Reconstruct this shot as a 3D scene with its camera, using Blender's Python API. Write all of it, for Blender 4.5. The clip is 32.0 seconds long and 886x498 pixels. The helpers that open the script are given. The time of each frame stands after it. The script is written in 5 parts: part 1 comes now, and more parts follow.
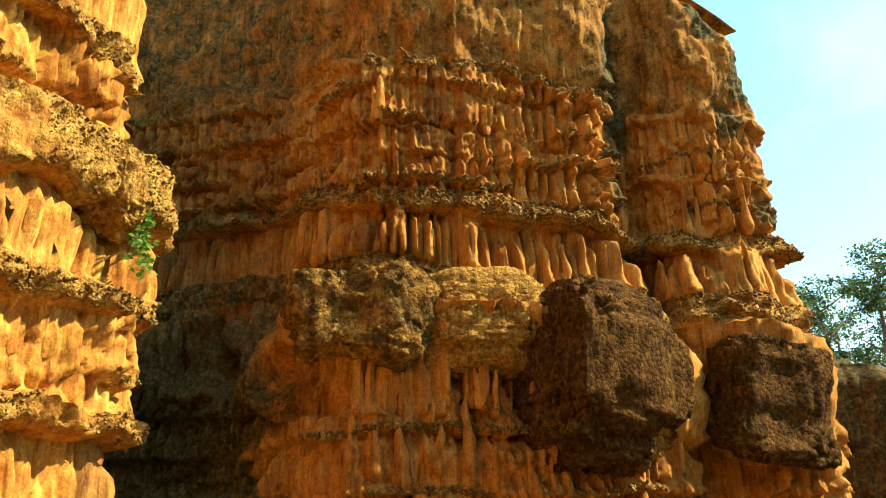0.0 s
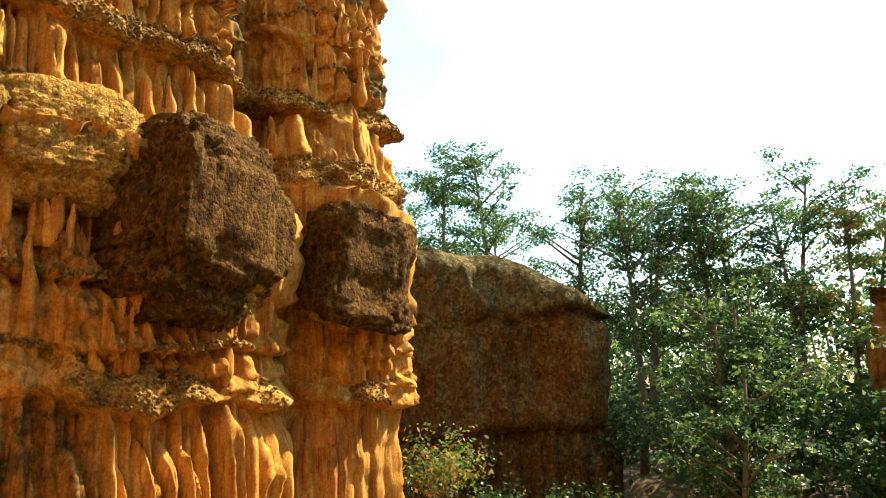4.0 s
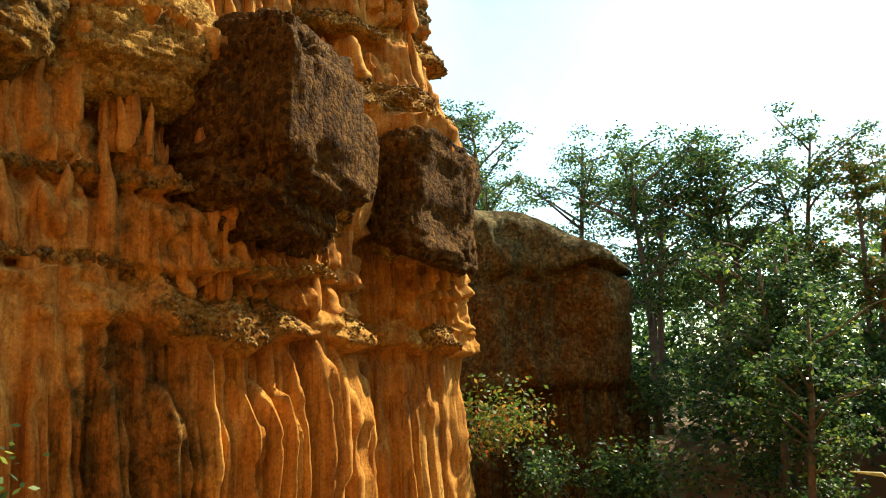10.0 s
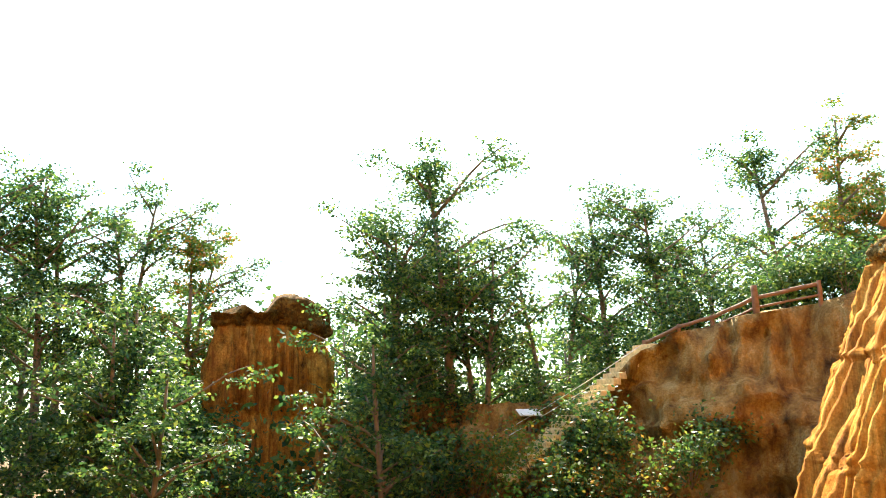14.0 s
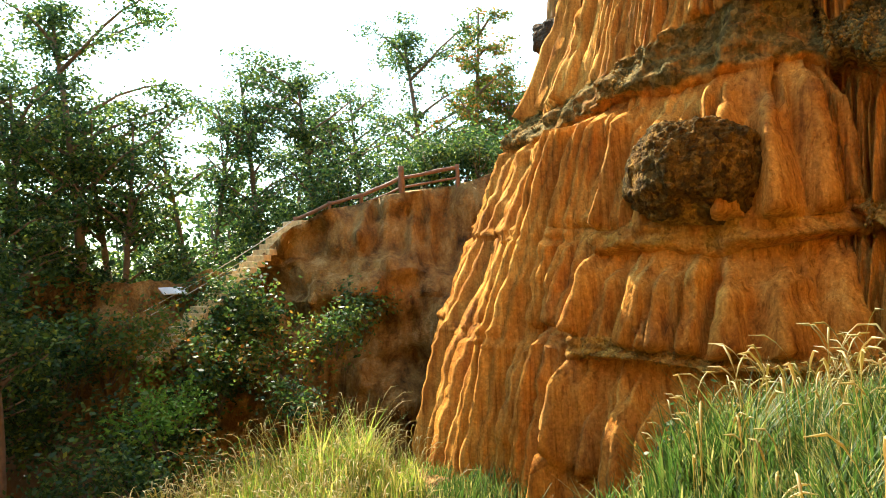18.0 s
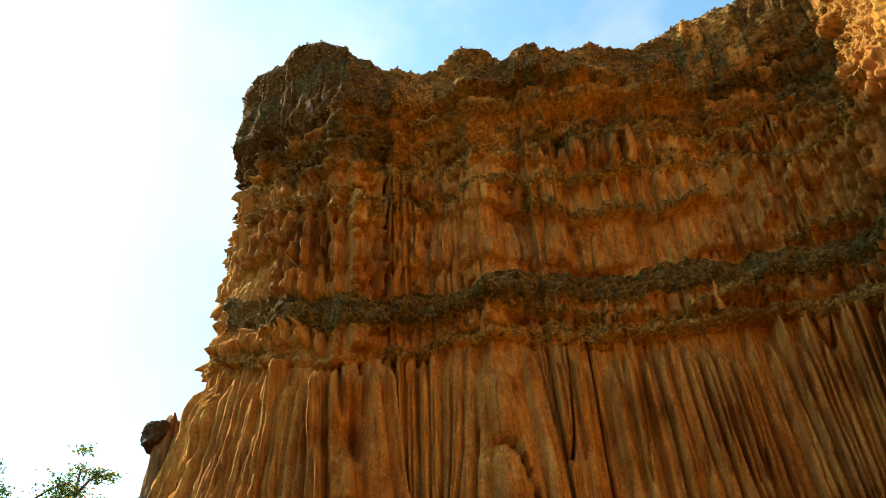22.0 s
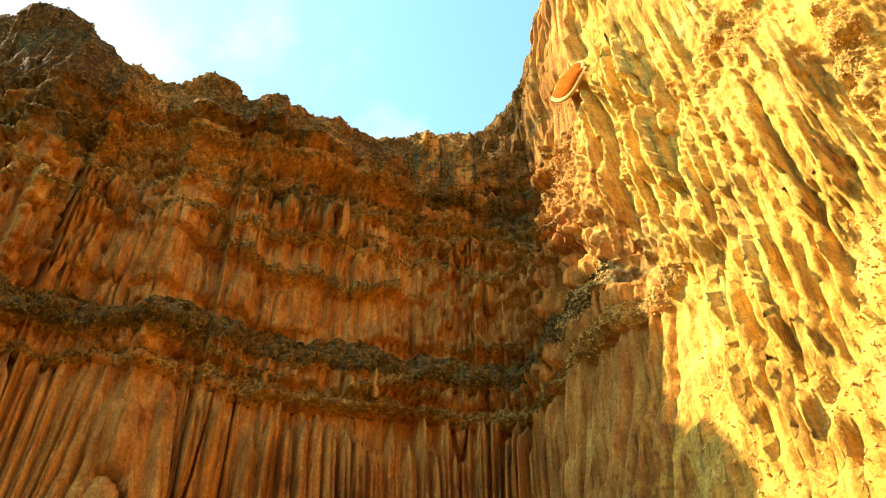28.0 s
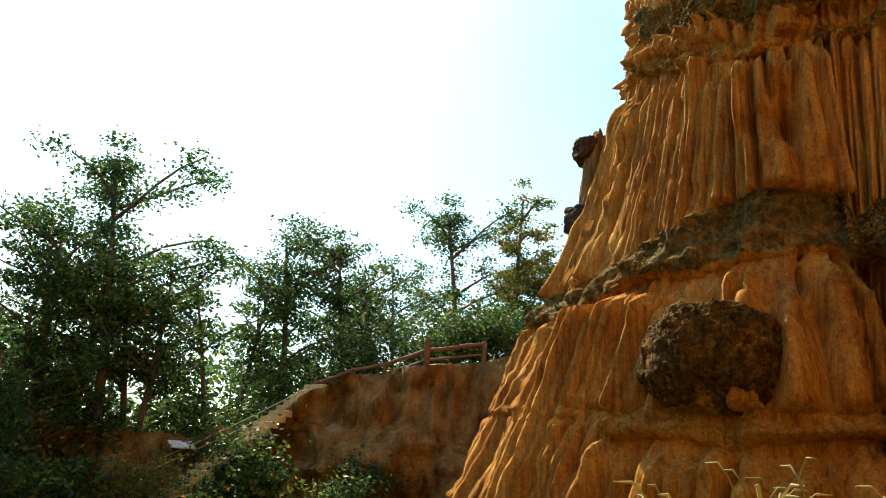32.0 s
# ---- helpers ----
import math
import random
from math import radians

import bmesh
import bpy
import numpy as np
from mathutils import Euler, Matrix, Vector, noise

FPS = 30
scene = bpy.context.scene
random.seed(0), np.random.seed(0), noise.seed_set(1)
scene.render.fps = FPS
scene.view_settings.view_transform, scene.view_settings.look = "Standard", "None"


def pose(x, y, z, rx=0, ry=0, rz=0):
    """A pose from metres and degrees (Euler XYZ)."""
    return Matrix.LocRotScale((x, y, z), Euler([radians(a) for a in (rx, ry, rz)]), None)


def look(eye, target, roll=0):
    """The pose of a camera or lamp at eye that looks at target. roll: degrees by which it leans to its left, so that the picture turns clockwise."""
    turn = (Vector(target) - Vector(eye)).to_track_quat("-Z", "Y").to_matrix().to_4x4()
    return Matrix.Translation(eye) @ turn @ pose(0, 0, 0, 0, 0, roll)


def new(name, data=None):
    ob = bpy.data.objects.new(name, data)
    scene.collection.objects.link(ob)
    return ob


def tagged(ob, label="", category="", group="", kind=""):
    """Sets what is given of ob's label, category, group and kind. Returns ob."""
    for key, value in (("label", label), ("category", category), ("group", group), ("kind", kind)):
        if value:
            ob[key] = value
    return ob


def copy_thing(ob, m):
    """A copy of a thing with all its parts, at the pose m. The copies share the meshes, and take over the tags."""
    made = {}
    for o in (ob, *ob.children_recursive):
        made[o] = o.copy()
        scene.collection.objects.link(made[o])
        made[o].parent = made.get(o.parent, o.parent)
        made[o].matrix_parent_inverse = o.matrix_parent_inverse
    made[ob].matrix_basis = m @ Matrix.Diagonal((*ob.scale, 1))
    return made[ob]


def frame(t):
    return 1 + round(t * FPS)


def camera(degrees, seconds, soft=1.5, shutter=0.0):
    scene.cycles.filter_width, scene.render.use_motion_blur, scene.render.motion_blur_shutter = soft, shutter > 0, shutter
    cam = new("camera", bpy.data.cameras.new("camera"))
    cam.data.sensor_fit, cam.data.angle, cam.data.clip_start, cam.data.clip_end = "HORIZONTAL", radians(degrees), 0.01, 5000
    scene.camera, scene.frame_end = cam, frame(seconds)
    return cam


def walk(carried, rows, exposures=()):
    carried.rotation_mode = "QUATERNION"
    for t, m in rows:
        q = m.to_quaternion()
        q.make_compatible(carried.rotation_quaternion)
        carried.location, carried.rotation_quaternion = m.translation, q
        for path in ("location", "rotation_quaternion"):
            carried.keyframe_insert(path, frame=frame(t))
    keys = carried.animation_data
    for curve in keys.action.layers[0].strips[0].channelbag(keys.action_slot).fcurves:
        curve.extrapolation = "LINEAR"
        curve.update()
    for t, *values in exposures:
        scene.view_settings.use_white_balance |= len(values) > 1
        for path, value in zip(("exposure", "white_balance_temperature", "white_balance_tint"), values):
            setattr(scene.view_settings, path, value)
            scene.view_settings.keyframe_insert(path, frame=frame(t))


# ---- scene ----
cam = camera(58.42, 32.0, soft=1.0)
PATH = [
    (0, (0.005, 0.017, 0.096), (1.544, 9.420, 3.132), -1.62),
    (0.5, (-0.466, 0.548, 0.060), (0.272, 9.889, 3.554), 0.39),
    (1, (-0.834, 1.200, -0.098), (0.663, 10.450, 3.395), -4.16),
    (1.5, (-1.012, 1.791, -0.256), (0.476, 11.093, 3.099), -2.71),
    (2, (-0.780, 2.244, -0.337), (1.267, 11.571, 2.632), -1.04),
    (2.5, (-0.417, 2.305, -0.312), (3.207, 11.268, 2.243), -2.85),
    (3, (-0.220, 2.494, -0.391), (4.610, 10.987, 1.741), -2.20),
    (3.5, (-0.209, 2.425, -0.441), (5.114, 10.701, 1.343), -1.64),
    (4, (-0.258, 2.137, -0.427), (6.134, 9.678, 1.079), -0.74),
    (4.5, (-0.025, 2.042, -0.473), (7.219, 8.808, 0.848), 0.48),
    (6.5, (-0.384, 2.529, -0.519), (6.380, 9.829, 0.455), 4.42),
    (7, (-0.328, 3.040, -0.542), (5.126, 11.288, 0.953), 1.77),
    (7.5, (-0.654, 3.487, -0.647), (3.710, 12.352, 0.890), 0.18),
    (8, (-1.006, 3.964, -0.822), (3.348, 12.783, 0.985), 0.17),
    (8.5, (-1.254, 4.460, -1.334), (4.094, 12.759, 0.256), 0.71),
    (9, (-1.572, 5.205, -1.754), (3.732, 13.402, 0.407), -1.63),
    (9.5, (-1.931, 6.055, -1.905), (3.905, 13.961, -0.051), -1.27),
    (10, (-2.302, 6.940, -1.930), (4.868, 13.760, -0.486), -2.27),
    (10.5, (-2.594, 7.993, -1.834), (5.701, 13.252, 0.048), -4.64),
    (11, (-2.785, 8.873, -1.867), (6.030, 13.169, 0.093), -5.80),
    (11.5, (-3.051, 9.501, -1.947), (6.344, 12.424, -0.165), -4.72),
    (12, (-2.944, 10.197, -1.954), (6.676, 12.030, 0.067), -6.03),
    (12.5, (-2.669, 10.987, -1.987), (7.187, 11.386, -0.344), -5.65),
    (13, (-2.263, 11.502, -2.096), (7.611, 10.798, -0.676), -6.47),
    (13.5, (-2.047, 11.489, -2.079), (7.651, 10.780, 0.256), -4.47),
    (14, (-1.924, 11.087, -1.943), (7.781, 9.768, 0.076), -0.83),
    (14.5, (-1.434, 11.105, -1.858), (7.827, 7.920, 0.165), -1.99),
    (15, (-1.146, 11.272, -1.808), (7.852, 7.268, -0.073), -2.02),
    (15.5, (-1.183, 11.331, -1.781), (7.760, 7.069, -0.417), -2.68),
    (17.5, (-1.237, 11.108, -1.702), (7.832, 6.897, -1.858), -1.57),
    (18, (-1.132, 11.078, -1.623), (7.267, 5.658, -1.333), -1.96),
    (18.5, (-1.175, 11.031, -1.620), (6.565, 4.718, -1.136), -0.98),
    (19, (-1.135, 10.842, -1.609), (6.120, 3.999, -0.868), 0.44),
    (19.5, (-1.097, 10.598, -1.505), (5.711, 3.369, -0.327), 0.94),
    (20, (-1.093, 10.400, -1.275), (5.035, 2.804, 0.904), -0.60),
    (20.5, (-1.073, 10.304, -1.118), (4.614, 2.606, 1.782), -0.78),
    (21, (-1.141, 10.222, -0.945), (4.234, 2.546, 2.547), -0.56),
    (21.5, (-1.248, 10.031, -0.702), (3.474, 2.625, 4.078), -2.09),
    (22, (-1.482, 9.841, -0.589), (2.678, 2.551, 4.847), -3.45),
    (22.5, (-1.730, 9.582, -0.559), (2.158, 2.216, 4.976), -2.12),
    (23, (-1.952, 9.320, -0.727), (1.445, 1.774, 4.887), 0.79),
    (23.5, (-2.116, 9.046, -1.001), (0.485, 1.477, 4.993), 3.35),
    (24, (-2.137, 8.854, -1.110), (-0.235, 1.350, 5.220), 4.75),
    (24.5, (-2.144, 8.789, -1.124), (-0.593, 1.235, 5.243), 4.39),
    (25, (-2.072, 8.775, -1.071), (-1.036, 1.172, 5.342), 3.22),
    (25.5, (-2.036, 8.825, -1.051), (-1.301, 1.106, 5.264), 2.36),
    (27.5, (-1.956, 8.850, -1.134), (-1.508, 1.103, 5.173), -0.04),
    (28, (-1.996, 8.832, -1.135), (-1.320, 1.062, 5.123), 0.17),
    (28.5, (-2.049, 8.788, -1.127), (-1.364, 0.875, 4.949), 1.23),
    (29, (-2.006, 8.770, -1.144), (-1.246, 0.869, 4.938), 0.18),
    (29.5, (-1.766, 8.916, -1.225), (-0.499, 0.984, 4.732), -0.83),
    (30, (-1.473, 9.025, -1.442), (1.490, 1.164, 3.982), -1.17),
    (30.5, (-1.065, 9.198, -1.594), (3.265, 1.705, 3.416), 0.69),
    (31, (-0.909, 9.467, -1.734), (4.390, 2.212, 2.658), 1.25),
    (31.5, (-1.143, 9.861, -1.987), (5.712, 3.576, 1.687), 2.84),
    (32, (-1.257, 9.949, -2.102), (7.199, 5.292, 0.507), 3.53),
]

EXPOSURES = [(0.0, 1.4), (0.5, 1.75), (1.0, 1.85), (2.0, 2.4), (3.0, 2.3), (4.0, 1.8), (4.5, 1.6), (6.5, 0.3), (7.0, 0.2), (7.5, 0.35), (8.0, 0.75), (9.0, 1.2), (10.0, 1.4), (11.0, 2.1), (12.0, 2.55), (13.0, 2.6),
             (15.0, 2.5), (17.5, 2.3), (18.0, 2.15), (19.0, 1.75), (20.0, 1.95), (21.0, 1.95), (22.0, 1.2), (23.0, 1.15), (24.0, 2.0), (28.0, 1.85), (30.0, 2.2), (31.0, 2.4), (31.5, 1.75), (32.0, 0.95)]
walk(cam, [(t, look(eye, target, roll)) for t, eye, target, roll in PATH], EXPOSURES)

# ---- light ----
SUN_YAW, SUN_UP = radians(-95.0), radians(43.5)
to_sun = Vector((-math.sin(SUN_YAW) * math.cos(SUN_UP), math.cos(SUN_YAW) * math.cos(SUN_UP), math.sin(SUN_UP)))
sun = new("sun", bpy.data.lights.new("sun", "SUN"))
sun.data.energy, sun.data.angle, sun.data.color = 4.6, radians(0.6), (1.0, 0.9, 0.7)
sun.matrix_world = look((0, 0, 60), Vector((0, 0, 60)) - to_sun)

world = bpy.data.worlds.new("sky")
scene.world = world
world.use_nodes = True
wn, wl = world.node_tree.nodes, world.node_tree.links
sky = wn.new("ShaderNodeTexSky")
sky.sky_type, sky.sun_disc = "NISHITA", False
sky.sun_elevation, sky.sun_rotation = SUN_UP, -SUN_YAW
sky.air_density, sky.dust_density = 1.0, 0.8
# thin drifting cloud over a hazy cyan sky
tint = wn.new("ShaderNodeMix")
tint.data_type, tint.blend_type = "RGBA", "MULTIPLY"
tint.inputs[0].default_value, tint.inputs[7].default_value = 1.0, (1.15, 1.5, 1.36, 1)
wl.new(sky.outputs[0], tint.inputs[6])
where = wn.new("ShaderNodeTexCoord")
puff = wn.new("ShaderNodeTexNoise")
puff.inputs["Scale"].default_value, puff.inputs["Detail"].default_value, puff.inputs["Roughness"].default_value = 3.2, 6.0, 0.55
wl.new(where.outputs["Generated"], puff.inputs["Vector"])
cover = wn.new("ShaderNodeValToRGB")
cover.color_ramp.elements[0].position, cover.color_ramp.elements[1].position = 0.47, 0.7
cover.color_ramp.elements[0].color, cover.color_ramp.elements[1].color = (0.0, 0.0, 0.0, 1), (0.7, 0.7, 0.7, 1)
wl.new(puff.outputs[0], cover.inputs[0])
cloud = wn.new("ShaderNodeMix")
cloud.data_type = "RGBA"
cloud.inputs[7].default_value = (4.6, 4.95, 5.0, 1)
wl.new(cover.outputs[0], cloud.inputs[0]), wl.new(tint.outputs[2], cloud.inputs[6])
wl.new(cloud.outputs[2], wn["Background"].inputs[0])
wn["Background"].inputs[1].default_value = 0.1


# ---- numeric noise ----
def hashed(ix, iy, seed):
    h = (ix.astype(np.int64) * 374761393 + iy.astype(np.int64) * 668265263 + seed * 1442695041) & 0xFFFFFFFF
    h = ((h ^ (h >> 13)) * 1274126177) & 0xFFFFFFFF
    h = ((h ^ (h >> 16)) * 2246822519) & 0xFFFFFFFF
    return ((h ^ (h >> 15)) & 0xFFFFFF) / float(0xFFFFFF)


def smooth_noise(x, y, seed=0):
    """Value noise in -1..1."""
    x, y = np.broadcast_arrays(np.asarray(x, float), np.asarray(y, float))
    ix, iy = np.floor(x), np.floor(y)
    fx, fy = x - ix, y - iy
    fx, fy = fx * fx * fx * (fx * (fx * 6 - 15) + 10), fy * fy * fy * (fy * (fy * 6 - 15) + 10)
    a, b = hashed(ix, iy, seed), hashed(ix + 1, iy, seed)
    c, d = hashed(ix, iy + 1, seed), hashed(ix + 1, iy + 1, seed)
    return 2 * ((a + (b - a) * fx) * (1 - fy) + (c + (d - c) * fx) * fy) - 1


def fractal(x, y, seed=0, octaves=4, fall=0.5):
    out, gain = 0, 1.0
    for k in range(octaves):
        out = out + gain * smooth_noise(x * 2**k + 17.3 * k, y * 2**k + 9.1 * k, seed + k)
        gain *= fall
    return out


def ramp(x, a, b):
    t = np.clip((x - a) / (b - a), 0, 1)
    return t * t * (3 - 2 * t)


# ---- materials ----
def material(name):
    m = bpy.data.materials.new(name)
    m.use_nodes = True
    return m, m.node_tree.nodes, m.node_tree.links, m.node_tree.nodes["Principled BSDF"]


def node(nodes, kind, **values):
    n = nodes.new(kind)
    for key, value in values.items():
        n.inputs[key].default_value = value
    return n


def colour_ramp(nodes, stops):
    r = nodes.new("ShaderNodeValToRGB")
    while len(r.color_ramp.elements) < len(stops):
        r.color_ramp.elements.new(0.5)
    for e, (at, c) in zip(r.color_ramp.elements, stops):
        e.position, e.color = at, (*c, 1)
    return r


def mixed(nodes, links, a, b, factor, kind="MIX"):
    m = nodes.new("ShaderNodeMix")
    m.data_type, m.blend_type = "RGBA", kind
    for socket, value in ((m.inputs[6], a), (m.inputs[7], b), (m.inputs[0], factor)):
        if isinstance(value, bpy.types.NodeSocket):
            links.new(value, socket)
        elif isinstance(value, tuple):
            socket.default_value = (*value, 1)
        else:
            socket.default_value = value
    return m.outputs[2]


def rock(name, stops, streak=(7.0, 7.0, 0.35), gravel=0.0, relief=0.5, stain=(0.16, 0.15, 0.10), stained=0.35, rough=0.92):
    """Sandy sediment: broad patches, run-down streaks, fine grit and pebbles."""
    m, n, l, p = material(name)
    at = n.new("ShaderNodeNewGeometry").outputs["Position"]
    stretch = n.new("ShaderNodeMapping")
    stretch.inputs["Scale"].default_value = streak
    l.new(at, stretch.inputs[0])
    broad = node(n, "ShaderNodeTexNoise", Scale=0.35, Detail=4.0, Roughness=0.6)
    lines = node(n, "ShaderNodeTexNoise", Scale=0.55, Detail=5.0, Roughness=0.65)
    grit = node(n, "ShaderNodeTexNoise", Scale=14.0, Detail=6.0, Roughness=0.7)
    pebble = node(n, "ShaderNodeTexVoronoi", Scale=9.0)
    l.new(at, broad.inputs["Vector"]), l.new(stretch.outputs[0], lines.inputs["Vector"])
    l.new(at, grit.inputs["Vector"]), l.new(at, pebble.inputs["Vector"])
    add = n.new("ShaderNodeMath")
    add.operation = "MULTIPLY_ADD"
    l.new(lines.outputs[0], add.inputs[0])
    add.inputs[1].default_value = 0.75
    half = n.new("ShaderNodeMath")
    half.operation = "MULTIPLY"
    l.new(broad.outputs[0], half.inputs[0])
    half.inputs[1].default_value = 0.3
    l.new(half.outputs[0], add.inputs[2])
    tone = colour_ramp(n, [(at_, tuple(0.66 * v for v in c_)) for at_, c_ in stops])
    l.new(add.outputs[0], tone.inputs[0])
    spot = node(n, "ShaderNodeTexNoise", Scale=0.9, Detail=5.0, Roughness=0.7)
    l.new(at, spot.inputs["Vector"])
    where = colour_ramp(n, [(0.56, (0, 0, 0)), (0.72, (stained,) * 3)])
    l.new(spot.outputs[0], where.inputs[0])
    c = mixed(n, l, tone.outputs[0], stain, where.outputs[0])
    speck = colour_ramp(n, [(0.3, (0.72, 0.72, 0.72)), (0.75, (1.12, 1.12, 1.12))])
    l.new(grit.outputs[0], speck.inputs[0])
    c = mixed(n, l, c, speck.outputs[0], 0.8, "MULTIPLY")
    if gravel:
        stones = colour_ramp(n, [(0.0, (0.45, 0.42, 0.38)), (0.35, (1.0, 0.97, 0.9)), (0.7, (0.5, 0.47, 0.42))])
        l.new(pebble.outputs["Distance"], stones.inputs[0])
        c = mixed(n, l, c, stones.outputs[0], gravel, "MULTIPLY")
    l.new(c, p.inputs["Base Color"])
    p.inputs["Roughness"].default_value = rough
    p.inputs["Specular IOR Level"].default_value = 0.25
    b1 = node(n, "ShaderNodeBump", Strength=relief, Distance=0.06)
    b2 = node(n, "ShaderNodeBump", Strength=0.35 + gravel, Distance=0.05)
    l.new(grit.outputs[0], b1.inputs["Height"])
    l.new((pebble.outputs["Distance"] if gravel else lines.outputs[0]), b2.inputs["Height"])
    l.new(b1.outputs[0], b2.inputs["Normal"])
    l.new(b2.outputs[0], p.inputs["Normal"])
    return m


def layered_earth(name, ochre, yellow, gravel, moss, dark):
    """Cliff earth: streaked sediment, with pebbly, mossy and dark layers where the mesh names them; yellow is a sunlit
    copy of the ochre.
    """
    m, n, l, p = material(name)
    at = n.new("ShaderNodeNewGeometry").outputs["Position"]
    stretch = n.new("ShaderNodeMapping")
    stretch.inputs["Scale"].default_value = (6.0, 6.0, 0.25)
    l.new(at, stretch.inputs[0])
    broad = node(n, "ShaderNodeTexNoise", Scale=0.4, Detail=4.0, Roughness=0.65)
    lines = node(n, "ShaderNodeTexNoise", Scale=0.6, Detail=6.0, Roughness=0.68)
    grit = node(n, "ShaderNodeTexNoise", Scale=11.0, Detail=8.0, Roughness=0.75)
    patch = node(n, "ShaderNodeTexNoise", Scale=1.6, Detail=6.0, Roughness=0.7)
    pebble = node(n, "ShaderNodeTexVoronoi", Scale=7.5)
    fine = node(n, "ShaderNodeTexVoronoi", Scale=19.0)
    l.new(stretch.outputs[0], lines.inputs["Vector"])
    for tex in (broad, grit, patch, pebble, fine):
        l.new(at, tex.inputs["Vector"])

    def maths(kind, a, b, c=None):
        k = n.new("ShaderNodeMath")
        k.operation = kind
        for socket, value in zip(k.inputs, (a, b, c)):
            if hasattr(value, "links"):
                l.new(value, socket)
            elif value is not None:
                socket.default_value = value
        return k.outputs[0]

    def tone(stops, source):
        r = colour_ramp(n, [(q, tuple(min(0.9, 0.9 * v) for v in k)) for q, k in stops])
        l.new(source, r.inputs[0])
        return r.outputs[0]

    def layer(attribute):
        a = n.new("ShaderNodeAttribute")
        a.attribute_name = attribute
        edge = maths("MULTIPLY_ADD", patch.outputs[0], 1.1, a.outputs["Fac"])
        r = colour_ramp(n, [(0.86, (0, 0, 0)), (1.12, (1, 1, 1))])
        half = maths("MULTIPLY", edge, 0.75)
        r.color_ramp.elements[0].position, r.color_ramp.elements[1].position = 0.64, 0.84
        l.new(half, r.inputs[0])
        return r.outputs[0]

    mixture = maths("MULTIPLY_ADD", lines.outputs[0], 0.5, maths("MULTIPLY", broad.outputs[0], 0.52))
    speckled = maths("MULTIPLY_ADD", pebble.outputs["Color"], 0.45, maths("MULTIPLY", patch.outputs[0], 0.55))
    is_gravel, is_moss, is_dark, is_sunlit = layer("gravel"), layer("moss"), layer("dark"), layer("yellow")
    c = mixed(n, l, tone(ochre, mixture), tone(yellow, mixture), is_sunlit)
    spot = node(n, "ShaderNodeTexNoise", Scale=0.42, Detail=5.0, Roughness=0.62)
    squeeze = n.new("ShaderNodeMapping")
    squeeze.inputs["Scale"].default_value, squeeze.inputs["Location"].default_value = (1.6, 1.6, 0.7), (3.1, 0.4, 1.7)
    l.new(at, squeeze.inputs[0]), l.new(squeeze.outputs[0], spot.inputs["Vector"])
    where = colour_ramp(n, [(0.55, (0, 0, 0)), (0.66, (0.28, 0.28, 0.28))])
    l.new(spot.outputs[0], where.inputs[0])
    c = mixed(n, l, c, (0.12, 0.112, 0.06), where.outputs[0])
    c = mixed(n, l, c, tone(gravel, speckled), maths("MULTIPLY", is_gravel, 0.85))
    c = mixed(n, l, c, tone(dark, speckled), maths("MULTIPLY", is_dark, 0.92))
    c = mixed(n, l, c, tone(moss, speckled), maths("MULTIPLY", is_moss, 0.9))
    speck = colour_ramp(n, [(0.36, (0.6, 0.56, 0.52)), (0.5, (1.0, 1.0, 0.98)), (0.64, (1.3, 1.28, 1.24))])
    l.new(grit.outputs[0], speck.inputs[0])
    c = mixed(n, l, c, speck.outputs[0], maths("MULTIPLY_ADD", is_gravel, 0.4, 0.55), "MULTIPLY")
    veins = n.new("ShaderNodeMapping")
    veins.inputs["Scale"].default_value, veins.inputs["Location"].default_value = (9.0, 9.0, 0.55), (1.3, 7.7, 0.2)
    l.new(at, veins.inputs[0])
    run = node(n, "ShaderNodeTexNoise", Scale=0.9, Detail=5.0, Roughness=0.7)
    l.new(veins.outputs[0], run.inputs["Vector"])
    washed = colour_ramp(n, [(0.36, (0.42, 0.38, 0.34)), (0.46, (0.95, 0.94, 0.92)), (0.58, (1.05, 1.05, 1.04)), (0.7, (1.5, 1.48, 1.4))])
    l.new(run.outputs[0], washed.inputs[0])
    c = mixed(n, l, c, washed.outputs[0], 0.7, "MULTIPLY")
    crumbs = colour_ramp(n, [(0.15, (0.7, 0.68, 0.64)), (0.85, (1.2, 1.2, 1.18))])
    l.new(fine.outputs["Color"], crumbs.inputs[0])
    c = mixed(n, l, c, crumbs.outputs[0], 0.55, "MULTIPLY")
    l.new(c, p.inputs["Base Color"])
    p.inputs["Roughness"].default_value = 0.93
    p.inputs["Specular IOR Level"].default_value = 0.06
    b1 = node(n, "ShaderNodeBump", Strength=0.8, Distance=0.1)
    b2 = node(n, "ShaderNodeBump", Strength=0.5, Distance=0.1)
    b3 = node(n, "ShaderNodeBump", Strength=1.0, Distance=0.06)
    l.new(maths("MULTIPLY", grit.outputs[0], maths("MULTIPLY_ADD", is_gravel, 0.75, 0.3)), b1.inputs["Height"]), l.new(patch.outputs[0], b2.inputs["Height"])
    stones = maths("ADD", pebble.outputs["Distance"], maths("MULTIPLY", fine.outputs["Distance"], 0.5))
    l.new(maths("MULTIPLY", stones, maths("MULTIPLY_ADD", is_gravel, -0.9, -0.06)), b3.inputs["Height"])
    l.new(b1.outputs[0], b2.inputs["Normal"]), l.new(b2.outputs[0], b3.inputs["Normal"])
    l.new(b3.outputs[0], p.inputs["Normal"])
    return m


